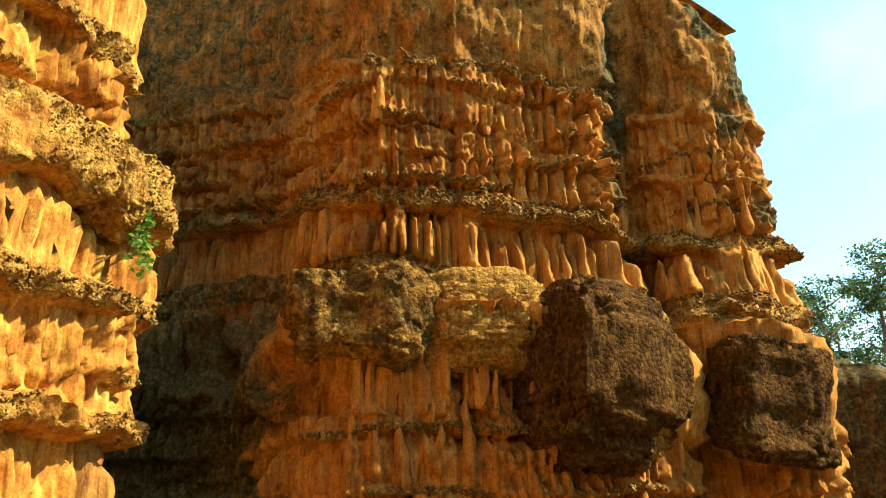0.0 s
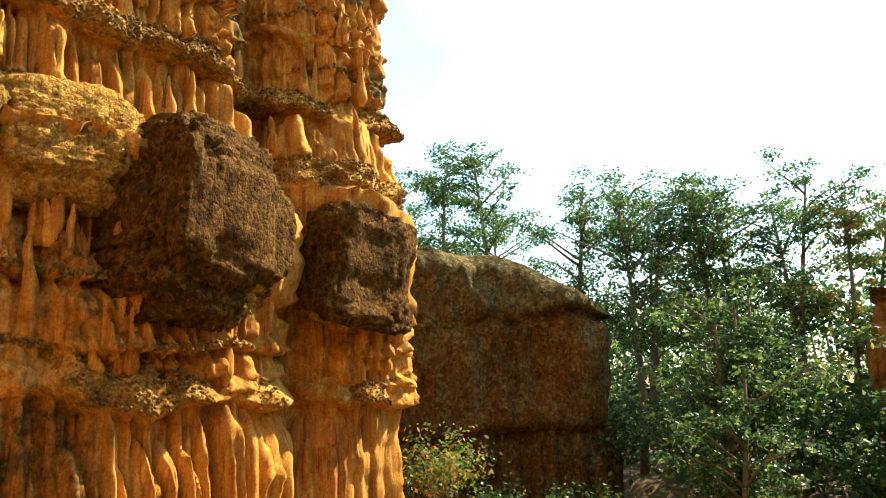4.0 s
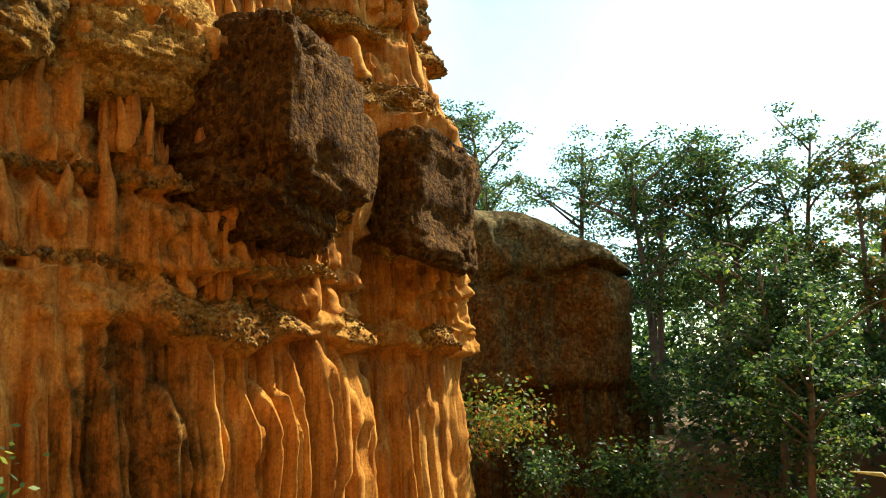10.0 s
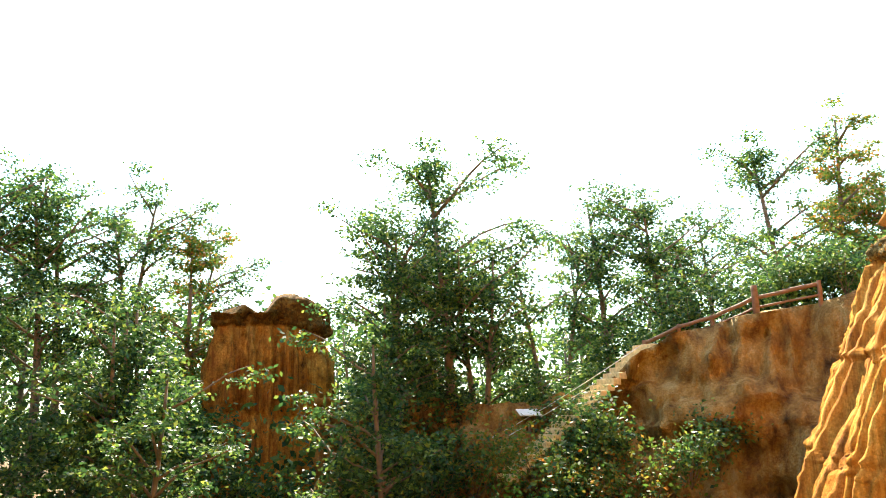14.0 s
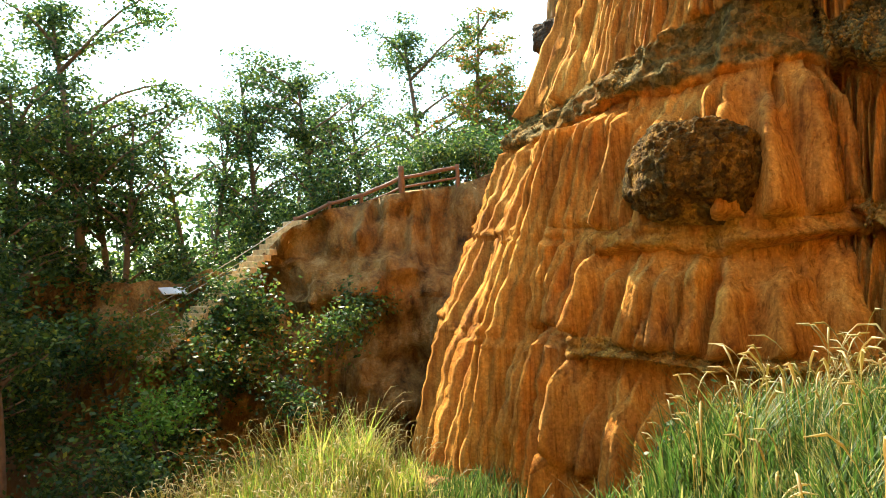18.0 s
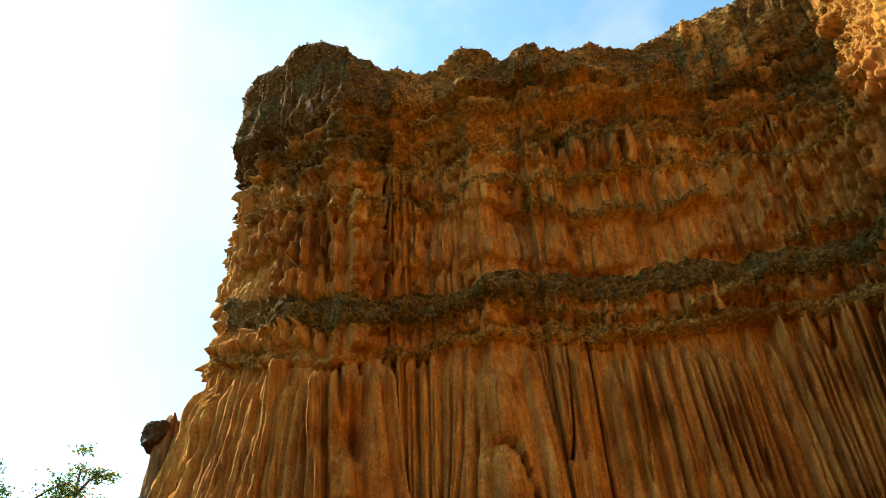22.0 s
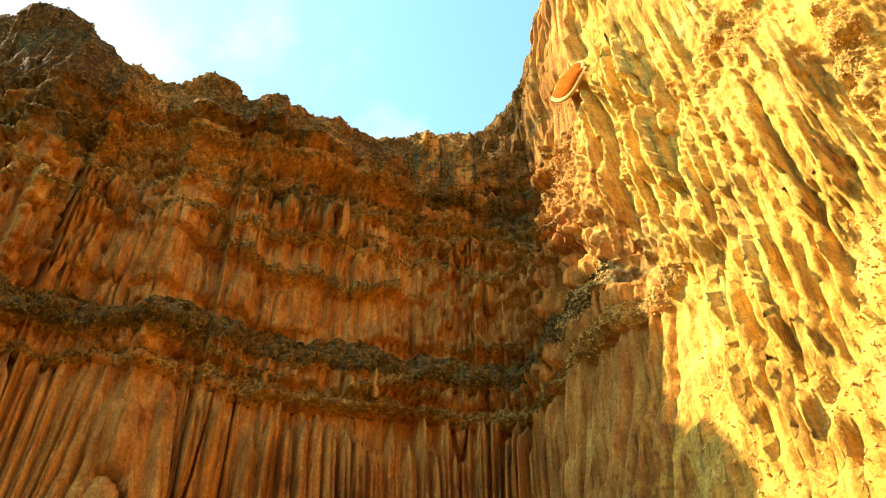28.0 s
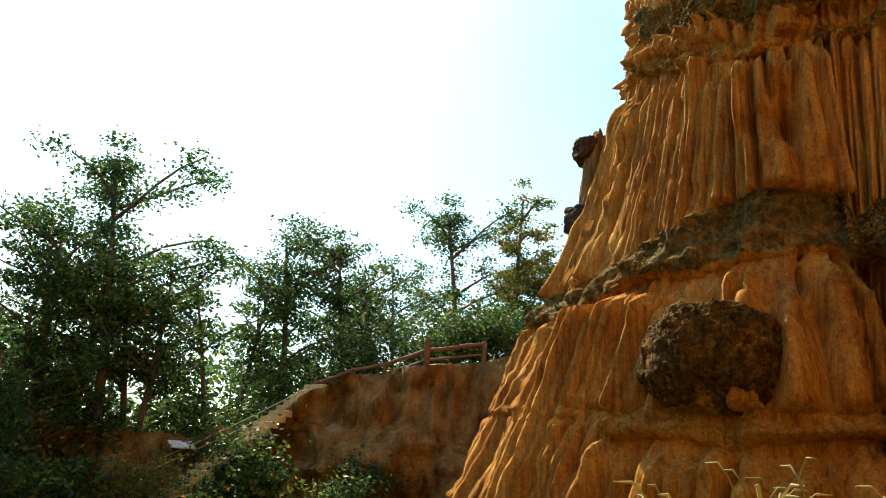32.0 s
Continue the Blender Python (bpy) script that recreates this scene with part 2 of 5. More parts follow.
EARTH = layered_earth("layered_earth",
                      [(0.36, (0.2, 0.068, 0.015)), (0.46, (0.42, 0.165, 0.029)), (0.55, (0.56, 0.25, 0.046)), (0.66, (0.7, 0.39, 0.095))],
                      [(0.38, (0.3, 0.14, 0.02)), (0.47, (0.58, 0.3, 0.045)), (0.55, (0.7, 0.41, 0.07)), (0.66, (0.78, 0.54, 0.14))],
                      [(0.25, (0.2, 0.1, 0.025)), (0.5, (0.47, 0.26, 0.05)), (0.75, (0.7, 0.45, 0.11))],
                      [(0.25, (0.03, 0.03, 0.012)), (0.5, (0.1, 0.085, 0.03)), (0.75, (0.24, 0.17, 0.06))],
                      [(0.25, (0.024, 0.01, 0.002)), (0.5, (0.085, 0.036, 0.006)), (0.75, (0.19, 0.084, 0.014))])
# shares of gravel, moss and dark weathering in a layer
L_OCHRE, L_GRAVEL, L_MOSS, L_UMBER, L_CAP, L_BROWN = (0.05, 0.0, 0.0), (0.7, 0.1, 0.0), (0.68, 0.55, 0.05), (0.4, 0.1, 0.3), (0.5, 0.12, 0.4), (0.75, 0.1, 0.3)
OCHRE = rock("ochre_sediment", [(0.37, (0.22, 0.075, 0.015)), (0.46, (0.5, 0.19, 0.026)), (0.55, (0.66, 0.3, 0.04)), (0.68, (0.76, 0.44, 0.09))], stain=(0.17, 0.18, 0.15), stained=0.5, relief=0.9)
LEDGE = rock("gravel_conglomerate", [(0.38, (0.22, 0.10, 0.022)), (0.5, (0.44, 0.23, 0.045)), (0.66, (0.64, 0.40, 0.09))], gravel=0.7, relief=0.8)
DARK = rock("dark_weathered_conglomerate", [(0.38, (0.04, 0.024, 0.012)), (0.5, (0.1, 0.058, 0.024)), (0.68, (0.28, 0.15, 0.05))], gravel=0.7, relief=0.9, stained=0.2)
UMBER = rock("umber_sediment", [(0.38, (0.12, 0.05, 0.018)), (0.48, (0.26, 0.12, 0.03)), (0.56, (0.42, 0.21, 0.05)), (0.68, (0.58, 0.33, 0.09))], stained=0.5)
GRAVEL = rock("yellow_gravel", [(0.36, (0.28, 0.14, 0.03)), (0.5, (0.54, 0.3, 0.055)), (0.66, (0.7, 0.44, 0.1))], gravel=0.75, relief=1.0, stained=0.15)
BANK = rock("pale_bank_earth", [(0.36, (0.1, 0.05, 0.014)), (0.48, (0.36, 0.19, 0.05)), (0.56, (0.52, 0.3, 0.085)), (0.68, (0.72, 0.5, 0.2))], streak=(3, 3, 1.2), gravel=0.35, relief=1.0, stain=(0.1, 0.09, 0.04), stained=0.6)
SOIL = rock("bare_soil", [(0.3, (0.12, 0.07, 0.03)), (0.5, (0.24, 0.14, 0.06)), (0.7, (0.36, 0.22, 0.10))], streak=(1, 1, 1))


def plain(name, colour, rough=0.8, spread=0.25, scale=6.0, through_light=0.0):
    m, n, l, p = material(name)
    noise_a = node(n, "ShaderNodeTexNoise", Scale=scale, Detail=5.0)
    tex = n.new("ShaderNodeTexCoord")
    l.new(tex.outputs["Object"], noise_a.inputs["Vector"])
    lo = tuple(v * (1 - spread) for v in colour)
    hi = tuple(min(1, v * (1 + spread)) for v in colour)
    r = colour_ramp(n, [(0.3, lo), (0.7, hi)])
    l.new(noise_a.outputs[0], r.inputs[0])
    l.new(r.outputs[0], p.inputs["Base Color"])
    p.inputs["Roughness"].default_value = rough
    return m


def leaf_material(name, colours):
    m, n, l, p = material(name)
    island = n.new("ShaderNodeNewGeometry").outputs["Random Per Island"]
    r = colour_ramp(n, colours)
    l.new(island, r.inputs[0])
    l.new(r.outputs[0], p.inputs["Base Color"])
    p.inputs["Roughness"].default_value = 0.5
    p.inputs["Specular IOR Level"].default_value = 0.35
    t = n.new("ShaderNodeBsdfTranslucent")
    l.new(r.outputs[0], t.inputs[0])
    mix = n.new("ShaderNodeMixShader")
    mix.inputs[0].default_value = 0.5
    l.new(p.outputs[0], mix.inputs[1]), l.new(t.outputs[0], mix.inputs[2])
    l.new(mix.outputs[0], n["Material Output"].inputs[0])
    return m


LEAF = leaf_material("green_leaves", [(0.0, (0.02, 0.052, 0.016)), (0.5, (0.042, 0.095, 0.024)), (0.85, (0.12, 0.19, 0.034)), (1.0, (0.26, 0.3, 0.05))])
LEAF_TURNING = leaf_material("turning_leaves", [(0.0, (0.06, 0.13, 0.02)), (0.6, (0.14, 0.2, 0.03)), (0.85, (0.35, 0.2, 0.03)), (1.0, (0.45, 0.13, 0.03))])
BARK = plain("bark", (0.16, 0.11, 0.07), 0.9)
STRAW = leaf_material("dry_grass", [(0.0, (0.35, 0.3, 0.1)), (0.6, (0.5, 0.42, 0.16)), (1.0, (0.62, 0.5, 0.25))])
GRASS = leaf_material("green_grass", [(0.0, (0.03, 0.075, 0.012)), (0.6, (0.075, 0.145, 0.022)), (0.85, (0.2, 0.23, 0.05)), (1.0, (0.42, 0.36, 0.12))])
GRASS_DRY = leaf_material("sunburnt_grass", [(0.0, (0.1, 0.2, 0.025)), (0.5, (0.24, 0.34, 0.045)), (0.8, (0.46, 0.42, 0.08)), (1.0, (0.62, 0.5, 0.16))])
LEAF_BRIGHT = leaf_material("bright_leaves", [(0.0, (0.08, 0.2, 0.02)), (1.0, (0.2, 0.36, 0.05))])
CONCRETE = plain("pale_concrete", (0.22, 0.18, 0.13), 0.85, 0.15)
TREAD = plain("pale_treads", (0.66, 0.5, 0.26), 0.9, 0.3)
DARKLOG = plain("weathered_log", (0.2, 0.1, 0.05), 0.7)
ROPE = plain("pale_rope", (0.6, 0.58, 0.55), 0.8, 0.1)
WHITE = plain("white_board", (0.8, 0.8, 0.8), 0.4, 0.05)
YELLOW_STONE = plain("yellow_pebbles", (0.72, 0.42, 0.1), 0.9, 0.3, 20.0)
LOG = plain("varnished_log", (0.45, 0.19, 0.06), 0.4)


# ---- mesh helpers ----
def mesh_from(name, verts, faces, mat, smooth=True):
    verts, faces = np.ascontiguousarray(verts, np.float32), np.ascontiguousarray(faces, np.int32)
    k = faces.shape[1]
    me = bpy.data.meshes.new(name)
    me.vertices.add(len(verts)), me.loops.add(faces.size), me.polygons.add(len(faces))
    me.vertices.foreach_set("co", verts.ravel())
    me.loops.foreach_set("vertex_index", faces.ravel())
    me.polygons.foreach_set("loop_start", np.arange(0, faces.size, k, dtype=np.int32))
    if smooth:
        me.polygons.foreach_set("use_smooth", np.ones(len(faces), bool))
    me.materials.append(mat)
    me.update(calc_edges=True)
    return me


def grid_faces(rows, cols, closed=False):
    i, j = np.meshgrid(np.arange(rows - 1), np.arange(cols if closed else cols - 1), indexing="ij")
    k = (j + 1) % cols
    return np.stack([i * cols + j, i * cols + k, (i + 1) * cols + k, (i + 1) * cols + j], -1).reshape(-1, 4)


def part(name, me, parent, label=""):
    ob = new(name, me)
    ob.parent = parent
    return tagged(ob, label=label)


def curve_through(points, step, closed=False):
    """Catmull-Rom through rows of numbers whose first two are x and y; evenly spaced rows."""
    p = np.array(points, float)
    if closed:
        p = np.vstack([p[-1], p, p[0], p[1]])
    else:
        p = np.vstack([2 * p[0] - p[1], p, 2 * p[-1] - p[-2]])
    out = []
    for a, b, c, d in zip(p[:-3], p[1:-2], p[2:-1], p[3:]):
        for t in np.linspace(0, 1, 40, endpoint=False):
            out.append(0.5 * (2 * b + (c - a) * t + (2 * a - 5 * b + 4 * c - d) * t * t + (3 * b - a - 3 * c + d) * t**3))
    out.append(p[-2])
    out = np.array(out)
    s = np.r_[0, np.cumsum(np.hypot(*np.diff(out[:, :2], axis=0).T))]
    n = max(8, int(s[-1] / step))
    want = np.linspace(0, s[-1], n, endpoint=not closed)
    return want, np.stack([np.interp(want, s, col) for col in out.T], 1)


def columns(u, v, width, seed, tops=(0.5, 0.75), stagger=False):
    """Run-down columns with narrow grooves and pointed tops: 0..1, for metres along u and 0..1 up the band."""
    s = u / width + 0.35 * smooth_noise(u * 0.4 / width, 0 * u, seed) + 0.14 * smooth_noise(u * 0.9 / width, 0 * u + 3, seed) + 0.09 * smooth_noise(u * 0.6 / width, v * 2.2, seed + 1)
    i = np.floor(s)
    d = 2 * (s - i) - 1
    if stagger:
        v = (v + hashed(i, 0 * i + 11, seed + 6)) % 1.0
    top = tops[0] + tops[1] * hashed(i, 0 * i + 3, seed + 2)
    fat = 0.58 + 0.3 * hashed(i, 0 * i + 5, seed + 3)
    deep = 0.4 + 0.6 * hashed(i, 0 * i + 7, seed + 4)
    flat = 1.8 + 5.0 * hashed(i, 0 * i + 9, seed + 5) ** 2
    taper = np.clip((top - v) / 0.2, 0.0, 1) ** 0.7
    w = np.maximum(fat * taper, 0.02)
    return deep * np.clip(1 - np.abs(d / w) ** flat, 0, 1) ** 0.65 * (0.3 + 0.7 * taper) * (taper > 0)


def flutes(u, v, width, seed, tops=(0.8, 0.3)):
    """A close row of round run-down ribs with blunt pointed tops and narrow grooves: 0..1."""
    s = u / width + 0.3 * smooth_noise(u * 0.5 / width, 0 * u, seed) + 0.16 * smooth_noise(u * 0.35 / width, v * 1.6, seed + 1)
    i = np.floor(s)
    d = np.abs(2 * (s - i) - 1)
    top = tops[0] + tops[1] * hashed(i, 0 * i + 3, seed + 2)
    high = 0.45 + 0.55 * hashed(i, 0 * i + 5, seed + 3)
    point = np.clip((top - v) / 0.14, 0.0, 1) ** 0.6
    w = np.maximum((0.66 + 0.32 * hashed(i, 0 * i + 7, seed + 4)) * point, 0.02)
    return high * np.sqrt(np.clip(1 - (d / w) ** 4.2, 0, 1)) * (0.35 + 0.65 * point) * (point > 0)


def pilasters(u, z, width, seed):
    """Flat upright panels at different depths with sharp sides: 0..1."""
    s = u / width + 0.45 * smooth_noise(u * 0.4 / width, 0 * u, seed) + 0.1 * smooth_noise(u * 0.7, z * 0.4, seed + 1)
    i = np.floor(s)
    a, b = hashed(i, 0 * i + 2, seed + 2), hashed(i + 1, 0 * i + 2, seed + 2)
    return a + (b - a) * ramp(s - i, 1 - 0.12 / width - 0.04, 1.0)


def tiers(u, z, seed, rise, thick=1.0):
    """Thin gravel lips, one above another, each carrying a row of pointed drip columns against a recessed wall: outward metres, and where gravel lies."""
    q = z + 0.4 * smooth_noise(u * 0.2, 0 * u, seed) + 0.16 * smooth_noise(u * 0.8, 0 * u + 2, seed + 1) + 0.06 * smooth_noise(u * 2.7, 0 * u + 4, seed + 1)
    q = q / rise + 0.42 * smooth_noise(0 * u + 7, z * 0.55 / rise, seed + 2)
    r = np.floor(q)
    v = q - r
    shift = 13.7 * hashed(r, 0 * r + 1, seed + 3)
    strong = np.clip(0.5 + 1.0 * smooth_noise(u * 0.42 + 3 * shift, r * 5.3, seed + 4) + 0.2 * smooth_noise(u * 1.7 + shift, r * 3.1, seed + 5), 0.05, 1.2)
    above = np.clip(0.5 + 1.0 * smooth_noise(u * 0.42 + 3 * 13.7 * hashed(r + 1, 0 * r + 1, seed + 3), (r + 1) * 5.3, seed + 4), 0.05, 1.2)
    lip = ramp(v, 0.0, 0.03) * (1 - ramp(v, 0.09, 0.26))
    bare = ramp(smooth_noise(u * 0.3 + shift, r * 2.1 + 0.5, seed + 8), -0.55, -0.05)
    rows = (0.34 * columns(u + shift, v, 0.6, seed + 6, (0.5, 0.75)) + 0.3 * flutes(u + 2 * shift, v, 0.36, seed + 7, (0.35, 0.7)) + 0.16 * flutes(u + shift, v, 0.19, seed + 10, (0.25, 0.6))) * (1.0 - 0.35 * v)
    return thick * (0.2 * strong * lip - 0.2 * above * ramp(v, 0.72, 0.95)) + rows * (0.2 + 0.8 * bare), strong * lip * 0.6


def ribbed_face(u, z, v, seed, ribbed=1.0):
    """Clay wall of close round ribs with deep cracks: outward metres, the same from foot to top."""
    along = np.clip(0.95 + 0.6 * smooth_noise(u * 0.35, z * 0.12, seed + 60) + 0.3 * smooth_noise(u * 1.1, z * 0.2, seed + 55), 0.55, 1.5)
    col = 0.16 * columns(u, 0 * u, 1.1, seed + 40) + along * (0.6 * flutes(u, v, 0.46, seed + 80, (0.74, 0.26)) + 0.3 * flutes(u, v, 0.25, seed + 120, (0.66, 0.4)))
    crack = (1 - ramp(np.abs(smooth_noise(u * 1.1, z * 0.08, seed + 57)), 0.0, 0.05)) * ramp(smooth_noise(u * 0.6, z * 0.2, seed + 56), -0.2, 0.2)
    return 1.2 * ribbed * col - 0.45 - 0.65 * crack + 0.1 * fractal(u * 0.9, z * 0.3, seed + 61, 3)


LAYERS = {}


def cliff(name, label, plan, bands, step, profile, rim_back=7.0, closed=False, seed=0, wild=1.0, category="cliff", bay=0.5, craggy=0.0, lift_by=((0, 1), (1, 1)), open_from=None, extra=None, weather=None, yellow=0.0, ribbed=1.0, rise=1.0, calm=None, tight=None):
    """A layered rock face. plan rows: x, y, height of the rim, batter, lift of the layers. The face looks to the right of the way
    along the plan. profile: height and share of the batter. bands, from the foot up: (z0, z1, kind, reach, material or shares),
    reach outward. Past open_from metres of x the layers give way to broken yellow ribs."""
    step_u, step_v = step
    s, c = curve_through(plan, step_u, closed)
    if closed:
        way = np.roll(c[:, :2], -1, 0) - np.roll(c[:, :2], 1, 0)
    else:
        way = np.gradient(c[:, :2], axis=0)
        for _ in range(int(1.0 / step_u)):
            way[1:-1] = (way[:-2] + way[1:-1] + way[2:]) / 3
    way /= np.linalg.norm(way, axis=1)[:, None]
    out = np.stack([way[:, 1], -way[:, 0]], 1)
    along_plan = s if tight is None else np.cumsum(tight(c[:, 0], c[:, 1]) * np.gradient(s))
    root = tagged(new(name), label=label, category=category, kind="structure")
    LAYERS[root.name] = []
    z_low = bands[0][0]
    pz, pf = np.array(profile).T
    lz, lf = np.array(lift_by).T
    below_marks = None
    for b, (z0, z1, kind, reach, mat) in enumerate(bands):
        last = b == len(bands) - 1
        rows = max(6, int((z1 - z0) / (1.8 * step_v)) + 1)
        if kind == "ledge":
            rows = max(7, int((z1 - z0) / step_u * 0.55) + 1)
        elif kind in ("drip", "strata"):
            rows = max(5, int((z1 - z0) / (0.72 * step_v)) + 1)
        v = np.linspace(0, 1, rows)[:, None]
        U = np.broadcast_to(s[None], (rows, len(s)))
        T = np.broadcast_to(along_plan[None], (rows, len(s)))

        def lift(z):
            if z == z_low:
                return 0 * s
            w = 0.36 * smooth_noise(s * 0.13, 0 * s + z * 0.05, seed + 11) + 0.3 * smooth_noise(s * 0.45, 0 * s + z, seed + 12)
            return w * wild + 0.16 * smooth_noise(s * 1.6, 0 * s + z, seed + 14) + 0.07 * smooth_noise(s * 5.3, 0 * s + z, seed + 15) + c[:, 4] * np.interp(z, lz, lf)

        low, high = z0 + lift(z0), z1 + lift(z1)
        if last:
            high = c[:, 2] + 0.2 * fractal(s * 0.3, 0 * s, seed + 13, 2)
        else:
            high = np.maximum(high, low + 0.12)
        Z = low[None] + (high - low)[None] * v
        base = np.interp(Z, pz, pf) * c[None, :, 3]
        big = bay * (fractal(U * 0.16, Z * 0.04, seed + 20, 3) + 1.1 * pilasters(U, Z, 2.6, seed + 23) - 0.5 + 0.5 * pilasters(U, Z * 0.4, 1.1, seed + 27)) * wild
        o = base + big + craggy * (0.35 * fractal(U * 0.45, Z * 0.3, seed + 21, 3) + 0.3 * ramp(smooth_noise(U * 0.7, Z * 0.9, seed + 22), 0.1, 0.5))
        if extra is not None:
            o = o + extra(c[None, :, 0], c[None, :, 1], Z)
        fine = 0.075 * fractal(U * 3.6, Z * 2.9, seed + 59, 4, 0.65) + 0.016 * (hashed(np.arange(rows)[:, None] + 0 * U, np.arange(len(s))[None] + 0 * U, seed + 77) - 0.5)
        vv = v + 0 * U
        lively = 1.0 if calm is None else calm(c[None, :, 0], c[None, :, 1], Z)
        loose = 0 * U
        pits = ramp(smooth_noise(U * 1.5, Z * 0.8, seed + 90), 0.42, 0.6) * 0.22 + ramp(smooth_noise(U * 3.4, Z * 2.1, seed + 91), 0.45, 0.6) * 0.1
        if kind == "wall":
            o = o + reach + ribbed_face(T, Z, vv * lively, seed, ribbed) - 0.6 * pits + fine * 0.55
        elif kind == "flute":
            tall = (0.84, 0.3) if z1 - z0 > 2 else (0.6, 0.55)
            along = np.clip(0.7 + 0.8 * smooth_noise(U * 0.3, Z * 0.08, seed + 60 + b) + 0.35 * smooth_noise(U * 0.9, Z * 0.16, seed + 55 + b), 0.2, 1.35)
            col = 0.18 * columns(U, 0 * U, 1.3, seed + 40 + b) + along * (0.6 * flutes(T, vv, 0.55, seed + 80 + b, tall) + 0.28 * flutes(T, vv, 0.27, seed + 120 + b, tall))
            crack = np.abs(smooth_noise(U * 1.3, Z * 0.08, seed + 57 + b))
            crack = (1 - ramp(crack, 0.0, 0.05)) * ramp(smooth_noise(U * 0.6, Z * 0.25, seed + 56 + b), -0.2, 0.2)
            o = o + reach - 0.4 + col - 0.65 * crack - pits * 0.6 + 0.04 * fractal(U * 2.2, Z * 0.4, seed + 61 + b, 3) + fine * 0.3
        elif kind == "drip":
            shape, loose = tiers(U, Z, seed + 30, rise)
            ribs = 0.3 * columns(U, 0 * U, 1.2, seed + 45) + 0.42 * columns(U, Z / 2.1, 0.46, seed + 46, (0.6, 0.4), True) + 0.3 * columns(U, Z / 1.2, 0.25, seed + 48, (0.55, 0.4), True)
            o = o + reach - 0.3 + 0.7 * shape * lively + ribs * np.clip(0.75 + 0.7 * smooth_noise(U * 0.4, Z * 0.3, seed + 47), 0.25, 1.3) - 0.6 * pits + 0.04 * fractal(U * 2.6, Z * 1.6, seed + 31, 3) + 0.4 * fine
        elif kind == "ledge":
            swell = np.clip(0.55 + 0.85 * smooth_noise(U * 0.4, 0 * Z, seed + 63 + b) + 0.35 * smooth_noise(U * 1.3, 0 * Z, seed + 53 + b), 0.02, 1.4)
            lip = ramp(vv, 0, 0.2) * (1 - 0.72 * ramp(vv, 0.35, 1.0))
            loose = 0.35 * (swell - 0.75)
            o = o + reach * swell * lip * lively + 0.2 * fractal(U * 1.1, Z * 1.5, seed + 64 + b, 4) + 0.1 * smooth_noise(U * 4.3, Z * 4.3, seed + 65 + b) + 0.06 * smooth_noise(U * 9, Z * 9, seed + 52 + b) - 0.5 * pits
            if calm is not None and z0 < 2:
                o = o + (ribbed_face(T, Z, 0 * U, seed, ribbed) + 0.1) * (1 - lively)
        elif kind == "strata":
            lines = fractal(U * 0.12, Z * 1.9, seed + 66 + b, 4, 0.6)
            shape, loose = tiers(U, Z, seed + 33, 0.9, 0.8)
            o = o + reach + 0.38 * lines + 0.22 * fractal(U * 1.1, Z * 1.2, seed + 67 + b, 5) + 0.6 * shape + fine - pits
        elif kind == "lump":
            swell = 0.45 * fractal(U * 0.33, Z * 0.3, seed + 72, 3) + 0.3 * np.abs(fractal(U * 0.8, Z * 0.5, seed + 73, 4))
            some = ramp(smooth_noise(U * 0.35, Z * 0.1, seed + 74), -0.05, 0.25)
            alcove = 0.75 * ramp(smooth_noise(U * 0.55, Z * 0.5, seed + 79), 0.12, 0.34) * ramp(vv, 0.05, 0.3) * (1 - ramp(vv, 0.7, 0.95))
            o = o + reach + swell - alcove + some * (0.3 * flutes(U, vv, 0.6, seed + 75, (0.3, 0.6)) + 0.24 * flutes(U, vv, 0.3, seed + 76, (0.25, 0.6))) + 0.1 * fractal(U * 1.9, Z * 1.5, seed + 78, 4) + fine - pits
        else:
            o = o + reach + 0.42 * fractal(U * 0.3, Z * 0.22, seed + 69 + b, 4) + 0.17 * fractal(U * 1.1, Z * 0.8, seed + 70 + b, 4) + 0.05 * fractal(U * 3.1, Z * 3.1, seed + 92, 2, 0.6) - 0.12 * (1 - ramp(np.abs(smooth_noise(U * 0.9, Z * 0.2, seed + 93)), 0.0, 0.12)) + 0.5 * fine
            if last:
                o = o - 0.8 * ramp(vv, 0.7, 1.0) ** 2 - 0.6 * big * ramp(vv, 0.1, 0.8)
        marks = np.zeros((4, rows, len(s)))
        pebbly, lean = None, 0 * U
        if isinstance(mat, tuple):
            for k in range(3):
                marks[k] = mat[k]
            marks[0] += loose
            if kind == "ledge":
                marks[:2] *= 0.35 + 0.65 * lively
            marks[3] += yellow
            if weather is not None:
                marks[:3] += weather(c[None, :, 0], c[None, :, 1], Z)
        if open_from is not None:
            along_x = c[None, :, 0] + 2.3 * (1 - ramp(Z, 11, 17))
            W = (1 - ramp(along_x, open_from - 0.4, open_from + 2.0)) * (c[:, 1] < 2)[None]
            shape, lumps = tiers(U, Z, seed + 36, 2.1)
            even = 0 * Z
            lean = 0.16 * np.clip(24 - Z, 0, 30) * (1 - ramp(c[:, 0], open_from - 5.5, open_from + 1.6))[None] * (c[:, 1] < 2)[None]
            S = U + lean - 0.16 * np.clip(24 - Z, 0, 30)
            ribs = 0.3 * columns(S, Z / 8.0, 0.62, seed + 146, (0.7, 0.28), True) + 0.24 * columns(S, Z / 4.5, 0.34, seed + 147, (0.7, 0.28), True) + 0.24 * flutes(S, even, 0.4, seed + 151) + 0.12 * flutes(S, even, 0.17, seed + 152)
            ribs = ribs * np.clip(0.85 + 0.8 * smooth_noise(S * 0.5, Z * 0.12, seed + 157) + 0.45 * smooth_noise(S * 1.6, Z * 0.3, seed + 160), 0.1, 1.5)
